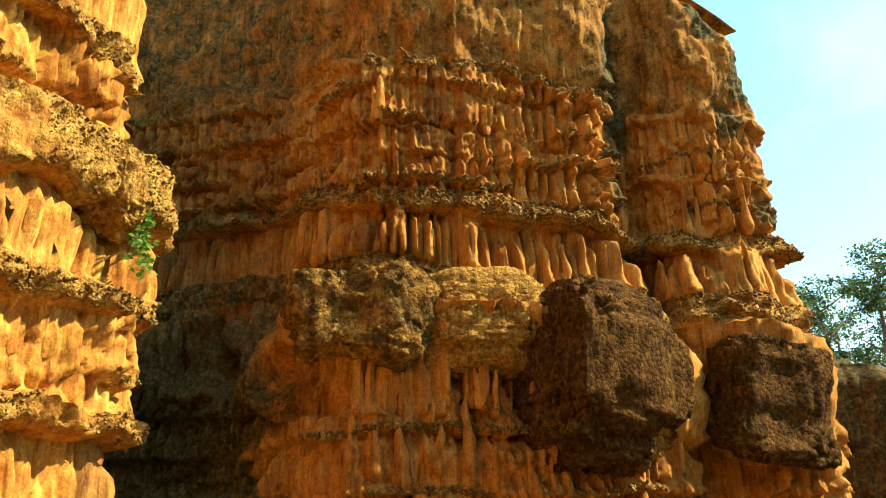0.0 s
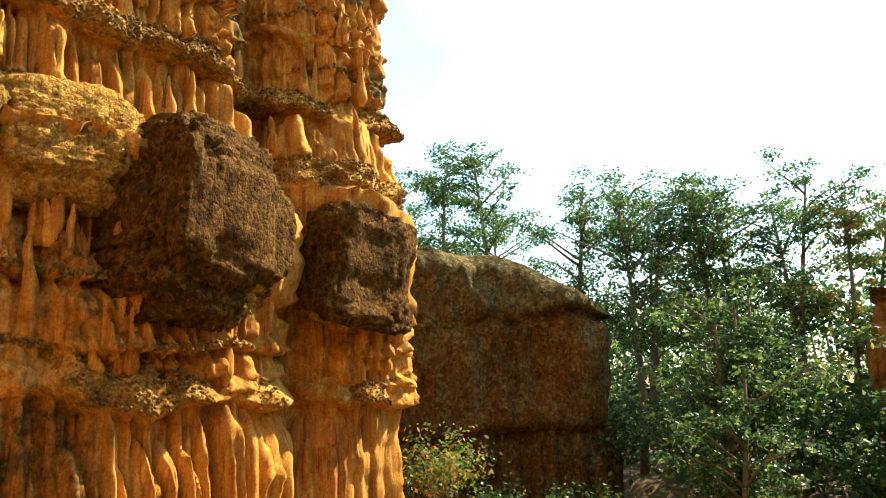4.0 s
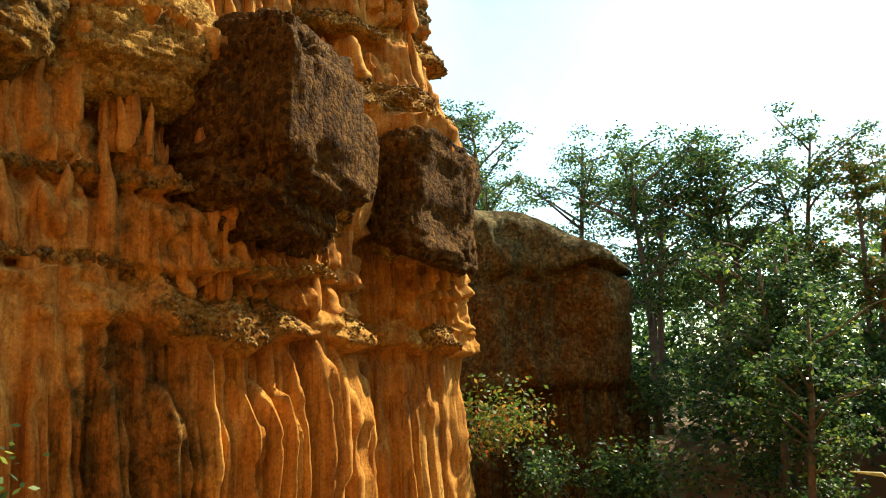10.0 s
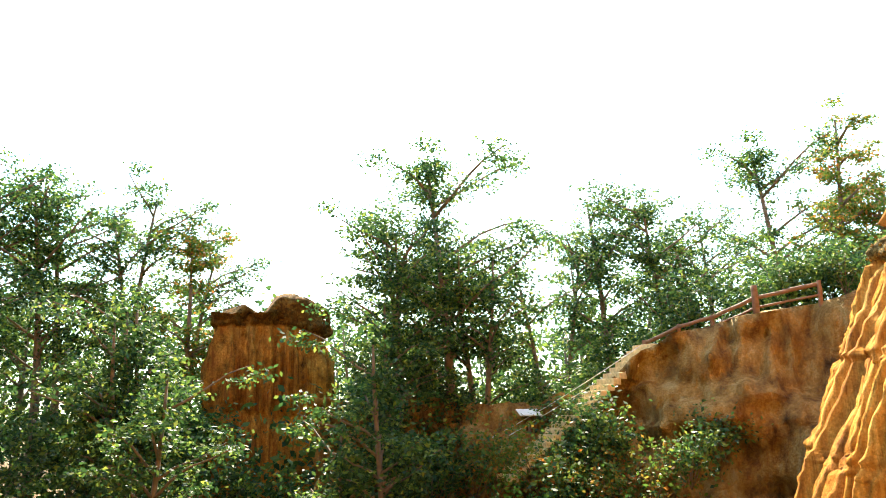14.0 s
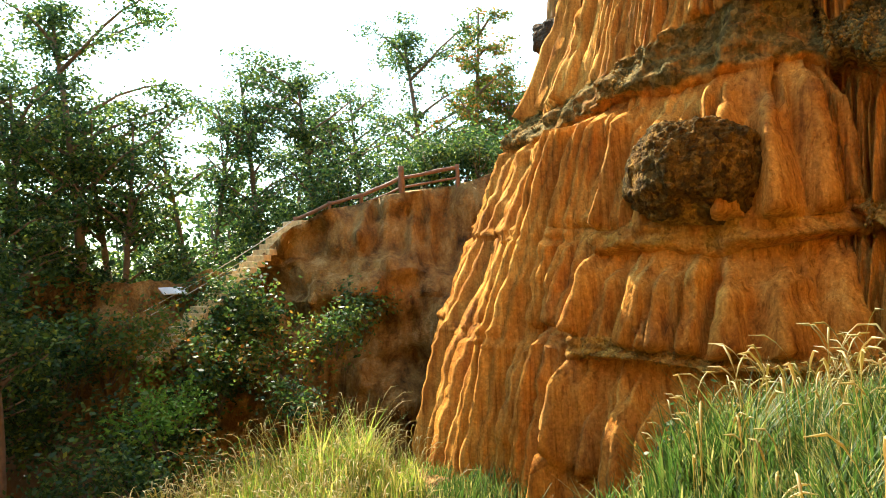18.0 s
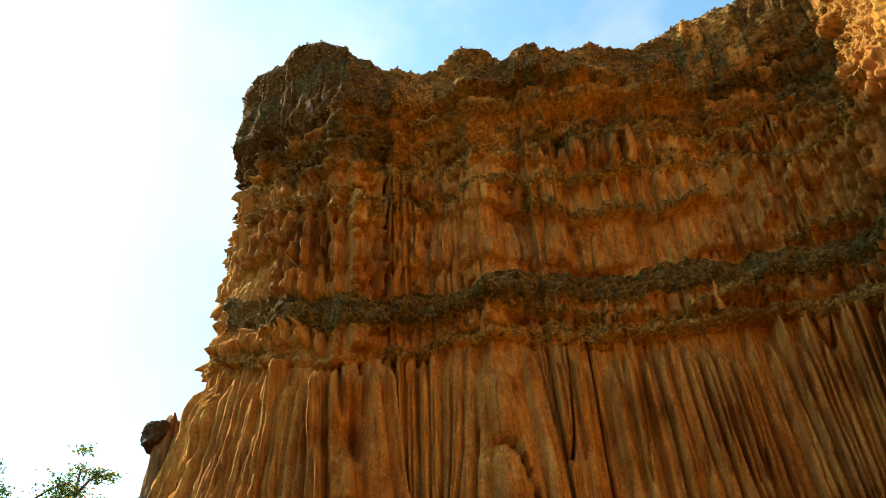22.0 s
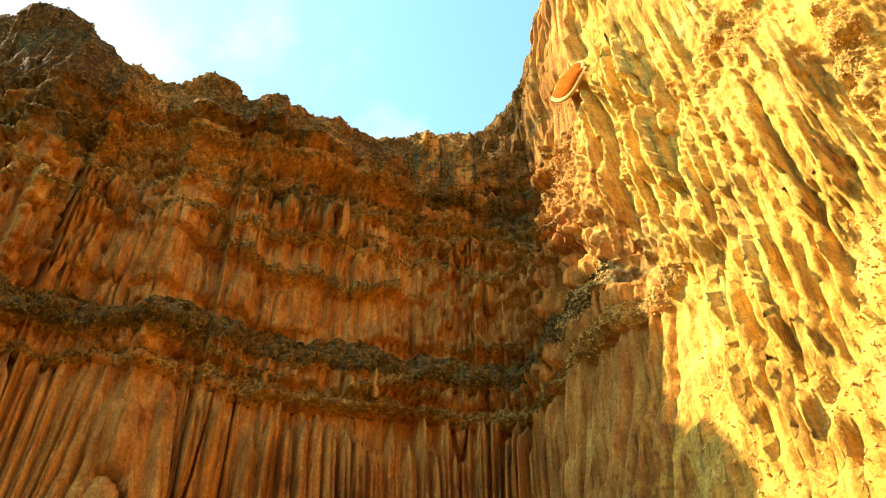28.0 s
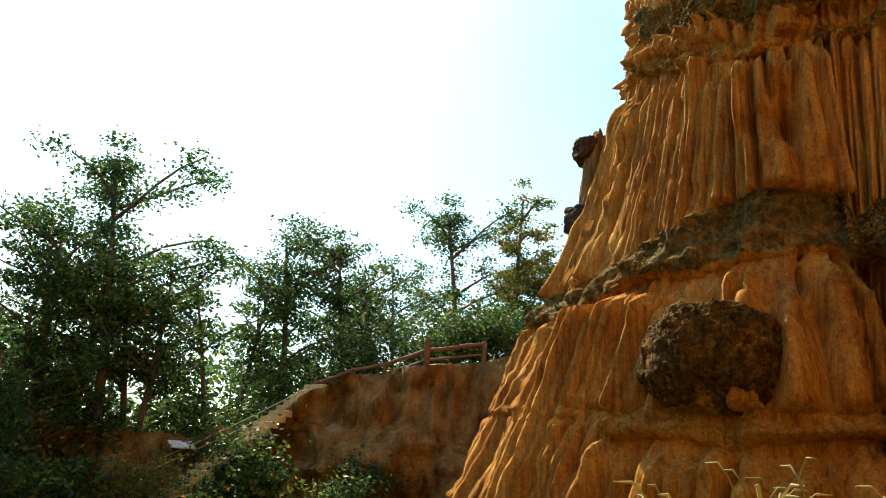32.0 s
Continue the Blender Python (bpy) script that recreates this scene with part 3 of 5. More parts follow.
            heap = ramp(smooth_noise(S * 0.7, Z * 0.3, seed + 153) + 0.5 * smooth_noise(S * 1.9, Z * 1.0, seed + 154), 0.2, 0.5)
            broken = base + 0.3 * big + 0.5 * pilasters(S, even, 1.1, seed + 158) + 0.22 * fractal(U * 0.25, Z * 0.1, seed + 155, 3) + 1.3 * ribs * (1 - 0.75 * heap) + 0.2 * heap + 0.04 * lumps + (0.03 + 0.16 * heap) * fractal(U * 3.0, Z * 3.0, seed + 156, 4) + 0.6 * fine
            o = o * (1 - W) + broken * W
            open_marks = np.stack([0.22 * heap, 0 * U, 0 * U, 0 * U + 0.75])
            pebbly = marks[0] * (1 - W) + (0.75 * heap + 0.2 * lumps) * W
            marks = marks * (1 - W) + open_marks * W
            # yellow covers the sunlit stretch: sunlight put into the earth's colour
            marks[3] = 0.75 * (1 - ramp(along_x - 1.4 * (1 - ramp(Z, 11, 17)), open_from - 1.6, open_from + 1.4)) * (c[:, 1] < 2)[None]
        if b:
            blend = ramp(vv, 0, np.minimum(0.5, 0.16 / (z1 - z0)))
            o = below[None] * (1 - blend) + o * blend
            marks = below_marks[:, None] * (1 - blend) + marks * blend
        below, below_marks = o[-1], marks[:, -1]
        X, Y = (np.interp(U + lean, s, c[:, k]) + np.interp(U + lean, s, out[:, k]) * o for k in (0, 1))
        V = np.stack([X, Y, Z], -1)
        if last:
            back = np.linspace(0, 1, 9)[1:, None] ** 2 * rim_back
            T = np.stack([c[None, :, 0] + out[None, :, 0] * (below[None] - back), c[None, :, 1] + out[None, :, 1] * (below[None] - back),
                          high[None] + 0.08 * np.sqrt(back) + 0.1 * fractal(s[None] * 0.8, back, seed + 71, 3)], -1)
            V = np.concatenate([V, T])
            marks = np.concatenate([marks, np.repeat(marks[:, -1:], 8, 1)], 1)
        LAYERS[root.name].append((kind, V[:rows], out, marks[0, :rows] if pebbly is None else pebbly))
        me = mesh_from(name, V.reshape(-1, 3), grid_faces(V.shape[0], V.shape[1], closed), EARTH if isinstance(mat, tuple) else mat)
        if isinstance(mat, tuple):
            for k, title in enumerate(("gravel", "moss", "dark", "yellow")):
                me.attributes.new(title, "FLOAT", "POINT").data.foreach_set("value", np.ascontiguousarray(marks[k].ravel(), np.float32))
        part({"flute": "fluted_band", "wall": "ribbed_band", "drip": "dripping_band", "lump": "bulging_band", "ledge": "ledge", "strata": "layered_band"}.get(kind, "cap_rock"), me, root)
    return root


def boulder(name, parent, at, size, mat, seed, rough=0.16, label="", turn=(0, 0, 0), square=0.72):
    """A weathered lump: a dense squarish ball pushed about at three scales."""
    rings, spokes = (100, 180) if min(size) > 1.0 else (48, 84)
    a, b = np.meshgrid(np.linspace(0.0, math.pi, rings), np.linspace(0, 2 * math.pi, spokes, endpoint=False), indexing="ij")
    d = np.stack([np.sin(a) * np.cos(b), np.sin(a) * np.sin(b), np.cos(a)], -1)
    q = np.sign(d) * np.abs(d) ** square
    x, y, z = d[..., 0], d[..., 1], d[..., 2]

    def lumps(f, k, octaves, fall=0.55):
        return (fractal(x * f + 5, y * f, seed + k, octaves, fall) + fractal(y * f, z * f + 9, seed + k + 1, octaves, fall) + fractal(z * f + 3, x * f, seed + k + 2, octaves, fall)) / 1.7

    n, n2, n3 = lumps(0.9, 0, 3), lumps(2.6, 9, 4, 0.6), lumps(9.0, 15, 4, 0.75)
    crease = 1 - np.abs(lumps(1.5, 4, 2)) * 5
    r = 1 + rough * (1.6 * n - 0.35 * np.clip(crease, 0, 1)) + 0.06 * n2 + 0.032 * n3
    V = q * r[..., None] * np.array(size)
    V = V @ np.array(Euler([radians(k) for k in turn]).to_matrix()).T
    me = mesh_from(name, V.reshape(-1, 3), grid_faces(rings, spokes, True)[:, ::-1], EARTH if isinstance(mat, tuple) else mat)
    if isinstance(mat, tuple):
        crust = ramp(V[..., 2] / size[2] + 0.5 * n + 0.25 * n2, -1.25, -0.8)
        for title, share in (("gravel", mat[0] + 0 * crust), ("moss", mat[1] * crust), ("dark", mat[2] * crust)):
            me.attributes.new(title, "FLOAT", "POINT").data.foreach_set("value", np.ascontiguousarray(share.ravel(), np.float32))
    ob = part(name, me, parent, label)
    ob.location = at
    return ob


# ---- ground ----
def ground_height(x, y):
    x, y = np.asarray(x, float), np.asarray(y, float)
    z = -3.3 - 2.8 * ramp(x, 1.2, 9.5) - 3.4 * ramp(x, 15, 25) + 5.5 * ramp(x, 28, 36) + 1.2 * ramp(x, 40, 60)
    z = z + 1.7 * ramp(-y, -3.5, -0.5) * (1 - ramp(x, 0.3, 2.2)) * (1 - ramp(-y, 1, 4))
    z = z - 1.2 * ramp(x, 3, 12) * ramp(y, 6, 18)
    z = z - 0.9 * ramp(x, -0.7, 1.4) * ramp(y, 6, 9)
    z = z - 1.0 * ramp(x, 5, 10) * (1 - ramp(y, 7, 10)) * (1 - ramp(x, 22, 26))
    return z + 0.2 * fractal(x * 0.2, y * 0.2, 300, 4)


def build_ground():
    g = np.r_[-1500, -700, -300, -150, -90, np.arange(-60, 70.1, 0.6), 95, 150, 300, 700, 1500]
    x, y = np.meshgrid(g, g, indexing="ij")
    V = np.stack([x, y, ground_height(x, y)], -1)
    me = mesh_from("ground", V.reshape(-1, 3), grid_faces(len(g), len(g))[:, ::-1], SOIL)
    tagged(new("ground", me), label="sloping bare earth with leaf litter and grass", category="ground", kind="structure")


build_ground()

# ---- south cliff ----
SOUTH = [(20.3, -17, 20, 3.8, 0.6), (19.5, -14, 20.4, 4.4, 1.2), (18.5, -10.5, 21.0, 4.8, 1.3), (17.4, -8.1, 24.3, 5.0, 1.2), (15.8, -6.6, 24.2, 5.1, 1.0), (13.4, -6.2, 23.9, 4.6, 0.1), (11.6, -6.7, 22.7, 3.9, -0.5),
         (10.8, -7.9, 22.0, 3.4, -0.5), (9.2, -8.8, 21.6, 3.4, -0.2), (7.6, -9.2, 22.0, 3.4, 0), (6.6, -10.0, 21.3, 3.2, 0), (4.4, -10.9, 21.8, 3.0, 0), (2.2, -12.0, 22.1, 2.6, 0), (0.0, -12.9, 22.8, 2.4, 0),
         (-1.8, -13.1, 23.2, 2.3, 0.1), (-3.2, -12.7, 24.8, 2.2, 0.2),
         (-4.4, -11.7, 29.5, 2.8, 0.6), (-5.8, -9.8, 33, 4.6, 1.0), (-7.9, -6.8, 33, 6, 1.2), (-10.8, -3.4, 32, 6, 0.3), (-14.2, 0.5, 30, 6, 0)]
S_PROFILE = [(-9, 1.36), (-6.4, 1.25), (-3.8, 1.1), (-1, 0.86), (2, 0.64), (3.6, 0.48), (7.6, 0.26), (10, 0.15), (12.5, 0.1), (15, 0.08), (17, 0.0), (34, -0.05)]
S_BANDS = [(-9.0, -3.9, "wall", 0.1, L_OCHRE), (-3.9, -3.3, "ledge", 0.2, (0.35, 0.1, 0.05)), (-3.3, -1.0, "wall", 0.1, L_OCHRE), (-1.0, -0.5, "ledge", 0.22, (0.35, 0.1, 0.05)), (-0.5, 2.8, "wall", 0.1, L_OCHRE), (2.8, 3.9, "ledge", 0.85, L_MOSS), (3.9, 9.3, "flute", 0.05, L_OCHRE), (9.3, 9.8, "ledge", 0.25, L_GRAVEL), (9.8, 10.4, "drip", 0.1, L_OCHRE),
           (10.4, 11.4, "ledge", 0.42, L_MOSS), (11.4, 14.8, "drip", 0.0, L_OCHRE), (14.7, 15.2, "ledge", 0.5, L_BROWN), (15.2, 16.0, "drip", 0.05, L_OCHRE), (16.0, 16.5, "ledge", 0.5, L_BROWN),
           (16.5, 18.6, "strata", 0.12, L_UMBER), (18.6, 22, "cap", 0.4, L_CAP)]


def south_bulge(x, y, z):
    """The low shoulder that leans on the tower's nose, and its heavier head."""
    shoulder = 0.5 * np.exp(-(((x - 18.4) / 1.0) ** 2)) * (y > -11.5) * (1 - ramp(z, -0.5, 0.3))
    return shoulder + 0.12 * ramp(x, 15.0, 16.8) * ramp(z, 8.0, 12.0)


def south_weather(x, y, z):
    """Black crust along the tower's rim, thinner towards the hollow; grey stains under it."""
    crust = 0.75 * ramp(x, 9.5, 14.5) + 0.15 * ramp(smooth_noise(x * 0.45, z * 0.3, 951), -0.1, 0.5)
    stain = 0.4 * ramp(smooth_noise(x * 0.7, z * 1.1, 952), 0.15, 0.5) * ramp(z, 14.5, 16)
    # dark upright patches, fading out past x 12 and above z 9.5
    low_patches = 0.42 * ramp(smooth_noise(x * 0.9, z * 0.22, 953), -0.2, 0.4) * (1 - ramp(x, 10.2, 12.2)) * (1 - ramp(z, 3.0, 9.5))
    return np.stack([0 * z + 0 * x, stain + 0 * x, crust * ramp(z, 17.6, 19.4) + low_patches])


south = cliff("south_cliff", "tall ochre eroded earth cliff with fluted bands and gravel ledges", SOUTH, S_BANDS, (0.042, 0.1), S_PROFILE, seed=1, bay=0.6, lift_by=((-1, 0.2), (4, -1), (8, 0.3), (11, 1), (18, 1)), open_from=-5.4, extra=south_bulge, weather=south_weather, rise=1.7, tight=lambda x, y: 1.3 + 0.2 * ramp(x, 8.5, 11.0), calm=lambda x, y, z: 1 - 0.9 * ramp(x, 12.6, 14.8) * (1 - ramp(z, 1.5, 2.5)) - 0.7 * ramp(x, 15.5, 17.0) * ramp(z, 9.0, 9.6))
boulder("boulder", south, (10.95, -3.6, 0.38), (1.4, 1.35, 1.22), (0.7, 0.35, 0.55), 51, label="dark pebbly block jutting from the wall", rough=0.07, turn=(0, 0, -25), square=0.8)
boulder("boulder", south, (16.3, 0.7, -7.6), (0.9, 0.8, 0.8), LEDGE, 57)

# ---- closing wall behind the walk ----
WEST = [(-13.6, -0.5, 30, 6, 0), (-16, 5, 28, 5, 0), (-17, 12, 26, 4, 0), (-16, 19, 24, 3, 0), (-14, 25, 22, 3, 0)]
cliff("west_cliff", "ochre cliff closing the hollow", WEST, [(-9, 3, "flute", 0, OCHRE), (3, 4.2, "ledge", 0.5, LEDGE), (4.2, 22, "flute", 0, OCHRE), (22, 30, "cap", 0.2, UMBER)], (0.2, 0.4), S_PROFILE, seed=3)

# ---- north cliff ----
NORTH = [(-11, 30.6, 26, 0.5, 1), (-8, 30.4, 26, 0.5, 1), (-4.8, 29.6, 25.5, 0.5, 1.2), (-1.5, 27.9, 24, 0.8, 1.2), (0.3, 25.5, 21, 1.2, 1.0), (1.6, 23.7, 20.6, 1.3, 0.8), (3.6, 23.5, 20.6, 1.5, 0.7), (6.2, 23.9, 20.6, 2.0, 0.3), (8.6, 24.3, 21, 2.4, 0),
         (9.8, 24.8, 21.2, 2.3, 0), (10.5, 25.7, 21.3, 1.5, 0), (11.0, 26.5, 21.2, 0.9, -0.2), (11.9, 26.2, 21, 0.9, -0.3), (12.6, 25.3, 20.6, 1.3, -0.4), (14.2, 24.9, 19.4, 1.4, -0.5), (15.6, 25.0, 17.6, 1.0, -0.5), (16.4, 26.0, 16, 0.4, -0.5), (16.8, 27.6, 15, 0.5, -0.5), (16.9, 30, 14, 0.5, -0.5), (17.2, 33.5, 13, 0.5, -0.5)]
N_PROFILE = [(-9, 1.1), (-1.5, 1.0), (3, 0.85), (5.5, 0.7), (6.8, 0.15), (9, 0.08), (12, 0.0), (22, 0.0)]
N_BANDS = [(-9, -1.3, "flute", 0.15, L_OCHRE), (-1.3, -0.35, "ledge", 0.5, (0.42, 0.05, 0.0)), (-0.35, 1.9, "drip", 0.15, L_OCHRE), (1.9, 5.4, "lump", 0.2, (0.22, 0.0, 0.06)), (5.4, 6.5, "ledge", 0.2, L_BROWN),
           (6.5, 8.5, "flute", 0.0, L_OCHRE), (8.5, 9.2, "ledge", 0.5, L_GRAVEL), (9.2, 11.3, "drip", 0.0, L_OCHRE), (11.3, 11.6, "ledge", 0.3, L_OCHRE), (11.6, 13.7, "drip", 0.05, L_OCHRE), (13.7, 14.2, "ledge", 0.3, L_GRAVEL), (14.2, 20, "cap", 0.0, (0.4, 0.12, 0.4))]


def north_bulge(x, y, z):
    """The fluted drum that carries the tower, the hollow with the spires and the swelling that holds the great boulder."""
    drum = 0.75 * ramp(x, 12.0, 12.8) * (1 - 0.9 * ramp(x, 14.6, 15.4)) * ramp(z, 2.2, 3.4) * (1 - ramp(z, 7.9, 8.5))
    hollow = 0.4 * (1 - ramp(x, 5.2, 6.4)) * ramp(x, 1.8, 3.0) * ramp(z, 1.2, 2.0) * (1 - ramp(z, 3.6, 4.8))
    flush = 0.5 * ramp(x, 5.2, 6.4) * (1 - ramp(x, 7.2, 8.4)) * ramp(z, 0.8, 1.4) * (1 - ramp(z, 4.8, 5.8))
    return drum - hollow + flush


def north_weather_and_shade(x, y, z):
    """Moss in the cleft, deepened to paint in its shade; grey water stains on the tower."""
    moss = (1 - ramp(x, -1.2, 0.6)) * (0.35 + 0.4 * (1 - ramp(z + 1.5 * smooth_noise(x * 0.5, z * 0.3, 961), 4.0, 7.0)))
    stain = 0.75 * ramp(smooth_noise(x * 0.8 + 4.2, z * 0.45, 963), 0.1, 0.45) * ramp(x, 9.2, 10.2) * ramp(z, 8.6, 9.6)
    # darker, greener patches below z 5, fading out towards x 8
    low_patches = 0.5 * ramp(smooth_noise(x * 0.45, z * 0.3, 964), -0.35, 0.3) * (1 - ramp(x, 4.5, 8.0)) * (1 - ramp(z, 3.0, 5.0))
    return np.stack([0 * z + 0 * x, moss + stain + 0.6 * low_patches, 0.35 * stain + low_patches])


north = cliff("north_cliff", "layered ochre cliff with drip columns and overhanging dark boulders", NORTH, N_BANDS, (0.053, 0.09), N_PROFILE, seed=5, bay=0.32, craggy=0.35, extra=north_bulge, weather=north_weather_and_shade, rise=1.3, tight=lambda x, y: 1.0 + 0 * x, calm=lambda x, y, z: 1 - 0.85 * ramp(x, 10.4, 11.8) * ramp(z, 8.9, 9.3) - 0.7 * ramp(x, 14.5, 15.8) * (1 - ramp(z, 3.0, 4.0)))
L_CRUST = (0.75, 0.15, 0.75)
boulder("boulder", north, (7.9, 22.7, 3.45), (2.5, 2.2, 2.5), L_CRUST, 31, rough=0.11, square=0.52, turn=(0, 6, 22), label="large dark weathered overhanging boulder")
boulder("boulder", north, (13.75, 24.0, 2.75), (2.45, 1.75, 2.2), L_CRUST, 38, rough=0.1, square=0.6, turn=(0, 6, 10), label="dark weathered overhanging boulder")
boulder("boulder", north, (1.1, 22.7, 5.4), (1.75, 1.35, 1.45), (0.88, 0.35, 0.48), 41, rough=0.2, square=0.7, label="rounded gravel boulder on the wall")
boulder("boulder", north, (5.0, 22.7, 5.1), (2.2, 1.1, 1.2), (0.7, 0.15, 0.25), 43, rough=0.2, square=0.8, label="broad weathered lump with a gravel crest")

# standing spires under the gravel crest: x, y, foot, height, radius
SPIRES = [(1.15, 21.9, 2.6, 2.0, 0.3), (1.55, 21.7, 2.9, 1.5, 0.22), (2.0, 21.6, 2.8, 1.6, 0.26), (0.95, 22.5, 1.0, 1.7, 0.3), (1.55, 22.2, 1.0, 1.9, 0.28), (2.3, 22.1, 0.8, 1.5, 0.3), (4.2, 22.1, 1.2, 1.8, 0.26),
          (0.9, 22.4, -0.1, 1.2, 0.26), (1.3, 22.1, 0.0, 1.0, 0.2), (2.9, 22.1, 0.0, 1.3, 0.24), (4.05, 22.0, -0.1, 1.3, 0.3), (0.1, 22.7, -0.1, 1.1, 0.22), (5.6, 21.7, 0.0, 1.0, 0.22), (3.4, 22.0, 1.2, 1.1, 0.2), (6.4, 21.4, 0.0, 0.9, 0.2)]

# ---- sunlit column ----
COLUMN = [(-5.0, 21.4, 17, 1.0, 0), (-5.6, 23.6, 17, 1.0, 0), (-8, 25, 17, 1.0, 0), (-12, 24.5, 17, 1.0, 0), (-14, 21, 17, 1.0, 0), (-12.6, 16.2, 17, 1.0, 0), (-10.0, 14.6, 17, 1.0, 0), (-7.6, 16.4, 17, 1.1, 0), (-5.9, 19.0, 17, 1.1, 0)]
C_PROFILE = [(-9, 0.5), (0, 0.1), (4, 0.4), (6.6, 0.7), (9, 0.55), (9.8, -0.6), (17, -0.3)]
C_BANDS = [(-9, -2.5, "wall", -0.5, L_OCHRE), (-2.5, -2.0, "ledge", 0.0, L_GRAVEL), (-2.0, 1.6, "wall", -0.5, L_OCHRE), (1.6, 2.2, "ledge", 0.0, L_GRAVEL), (2.2, 4.6, "drip", -0.65, L_OCHRE), (4.6, 5.1, "ledge", -0.1, L_GRAVEL), (5.1, 6.9, "wall", -0.5, L_OCHRE),
           (6.9, 8.9, "ledge", 0.3, L_GRAVEL), (8.9, 12, "drip", -0.7, L_OCHRE), (12, 13, "ledge", -0.3, L_GRAVEL), (13, 17, "wall", -0.5, L_OCHRE)]
# the yellow share brightens the colour to stand for sun on the column
column = cliff("rock_column", "sunlit yellow earth column with a gravel cap and green plant", COLUMN, C_BANDS, (0.09, 0.16), C_PROFILE, rim_back=2.5, closed=True, seed=9, bay=0.2, yellow=0.35, rise=2.2, ribbed=0.65)
boulder("boulder", column, (-5.15, 19.75, 7.75), (1.05, 1.05, 1.3), (0.9, 0.05, 0.15), 71, rough=0.12, square=0.75, label="rounded gravel cap")

# ---- rocks across the ravine ----
D_PROFILE = [(-12, 1), (5, 0)]
BLOCK = [(21, 31.5, 5.4, 0.5, 0), (25.5, 29.4, 5.0, 0.5, 0), (28.6, 27.2, 3.6, 0.5, 0), (30.0, 27.2, 2.6, 0.5, 0), (30.6, 29, 2.8, 0.5, 0), (29, 34, 4.5, 0.5, 0), (23, 36, 5.5, 0.5, 0)]
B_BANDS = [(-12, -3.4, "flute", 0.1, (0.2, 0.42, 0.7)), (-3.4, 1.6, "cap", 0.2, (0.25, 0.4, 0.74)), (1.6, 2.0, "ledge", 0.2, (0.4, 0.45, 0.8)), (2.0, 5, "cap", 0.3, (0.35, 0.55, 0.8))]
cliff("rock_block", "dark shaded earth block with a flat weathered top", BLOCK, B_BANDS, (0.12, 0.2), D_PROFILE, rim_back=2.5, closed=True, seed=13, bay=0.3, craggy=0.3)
PILLAR = [(38.4, 16.8, 2.4, 0.4, 0), (38.5, 15.8, 3.5, 0.4, 0), (38.7, 14.8, 3.1, 0.4, 0), (38.9, 13.8, 4.1, 0.4, 0), (39.3, 12.4, 4.2, 0.4, 0), (41.5, 11.6, 3.8, 0.4, 0), (43, 13.5, 3.8, 0.4, 0), (41.5, 16.6, 3.0, 0.4, 0)]
P_BANDS = [(-12, -2, "flute", 0.1, (0.2, 0.15, 0.35)), (-2, 2.2, "wall", 0.0, (0.25, 0.15, 0.4)), (2.2, 2.6, "ledge", -0.1, (0.4, 0.3, 0.8)), (2.6, 5, "cap", -0.2, (0.4, 0.3, 0.9))]
cliff("rock_pillar", "distant earth pillar with dark cap among trees", PILLAR, P_BANDS, (0.15, 0.25), D_PROFILE, rim_back=1.2, closed=True, seed=17, bay=0.25, craggy=0.3)
hoodoo = tagged(new("hoodoo"), label="thin dark rock pinnacle with a balanced cap", category="rock")
hoodoo.location = (19.1, -7.2, 2.0)
boulder("cap_rock", hoodoo, (0, 0.1, 6.75), (0.62, 0.6, 0.42), DARK, 61)
boulder("pinnacle", hoodoo, (-0.3, -0.1, 1.3), (0.9, 0.95, 5.3), UMBER, 63, square=0.85)
boulder("collar", hoodoo, (-0.2, 0.0, 4.2), (0.95, 0.9, 0.75), DARK, 65)

# ---- bank with the stairs ----
HILL = [(19, -17, 2.6, 2, 0), (23.5, -12.5, 2.6, 2, 0), (25.8, -9.0, 2.4, 2, 0), (27.4, -5.6, 1.8, 2.2, 0), (29.0, -3.4, 1.2, 2.4, 0), (30.3, -1.6, 0.2, 2.4, 0), (31.2, 0.6, -1.9, 2.0, 0), (32.2, 3.2, -4.4, 1.4, 0), (33.4, 6, -6.8, 0.8, 0), (36, 11, -9.0, 0.6, 0)]
H_BANDS = [(-12, -6, "cap", 0.2, BANK), (-6, -2.5, "lump", 0.2, BANK), (-2.5, -1.2, "cap", 0.1, BANK), (-1.2, 1.5, "lump", 0.0, BANK)]
cliff("hill_bank", "bare eroded earth bank below the stairs", HILL[::-1], H_BANDS, (0.15, 0.18), [(-12, 1.3), (-5, 0.9), (-1, 0.45), (2, 0)], rim_back=16, seed=21, bay=0.7, craggy=1.9)


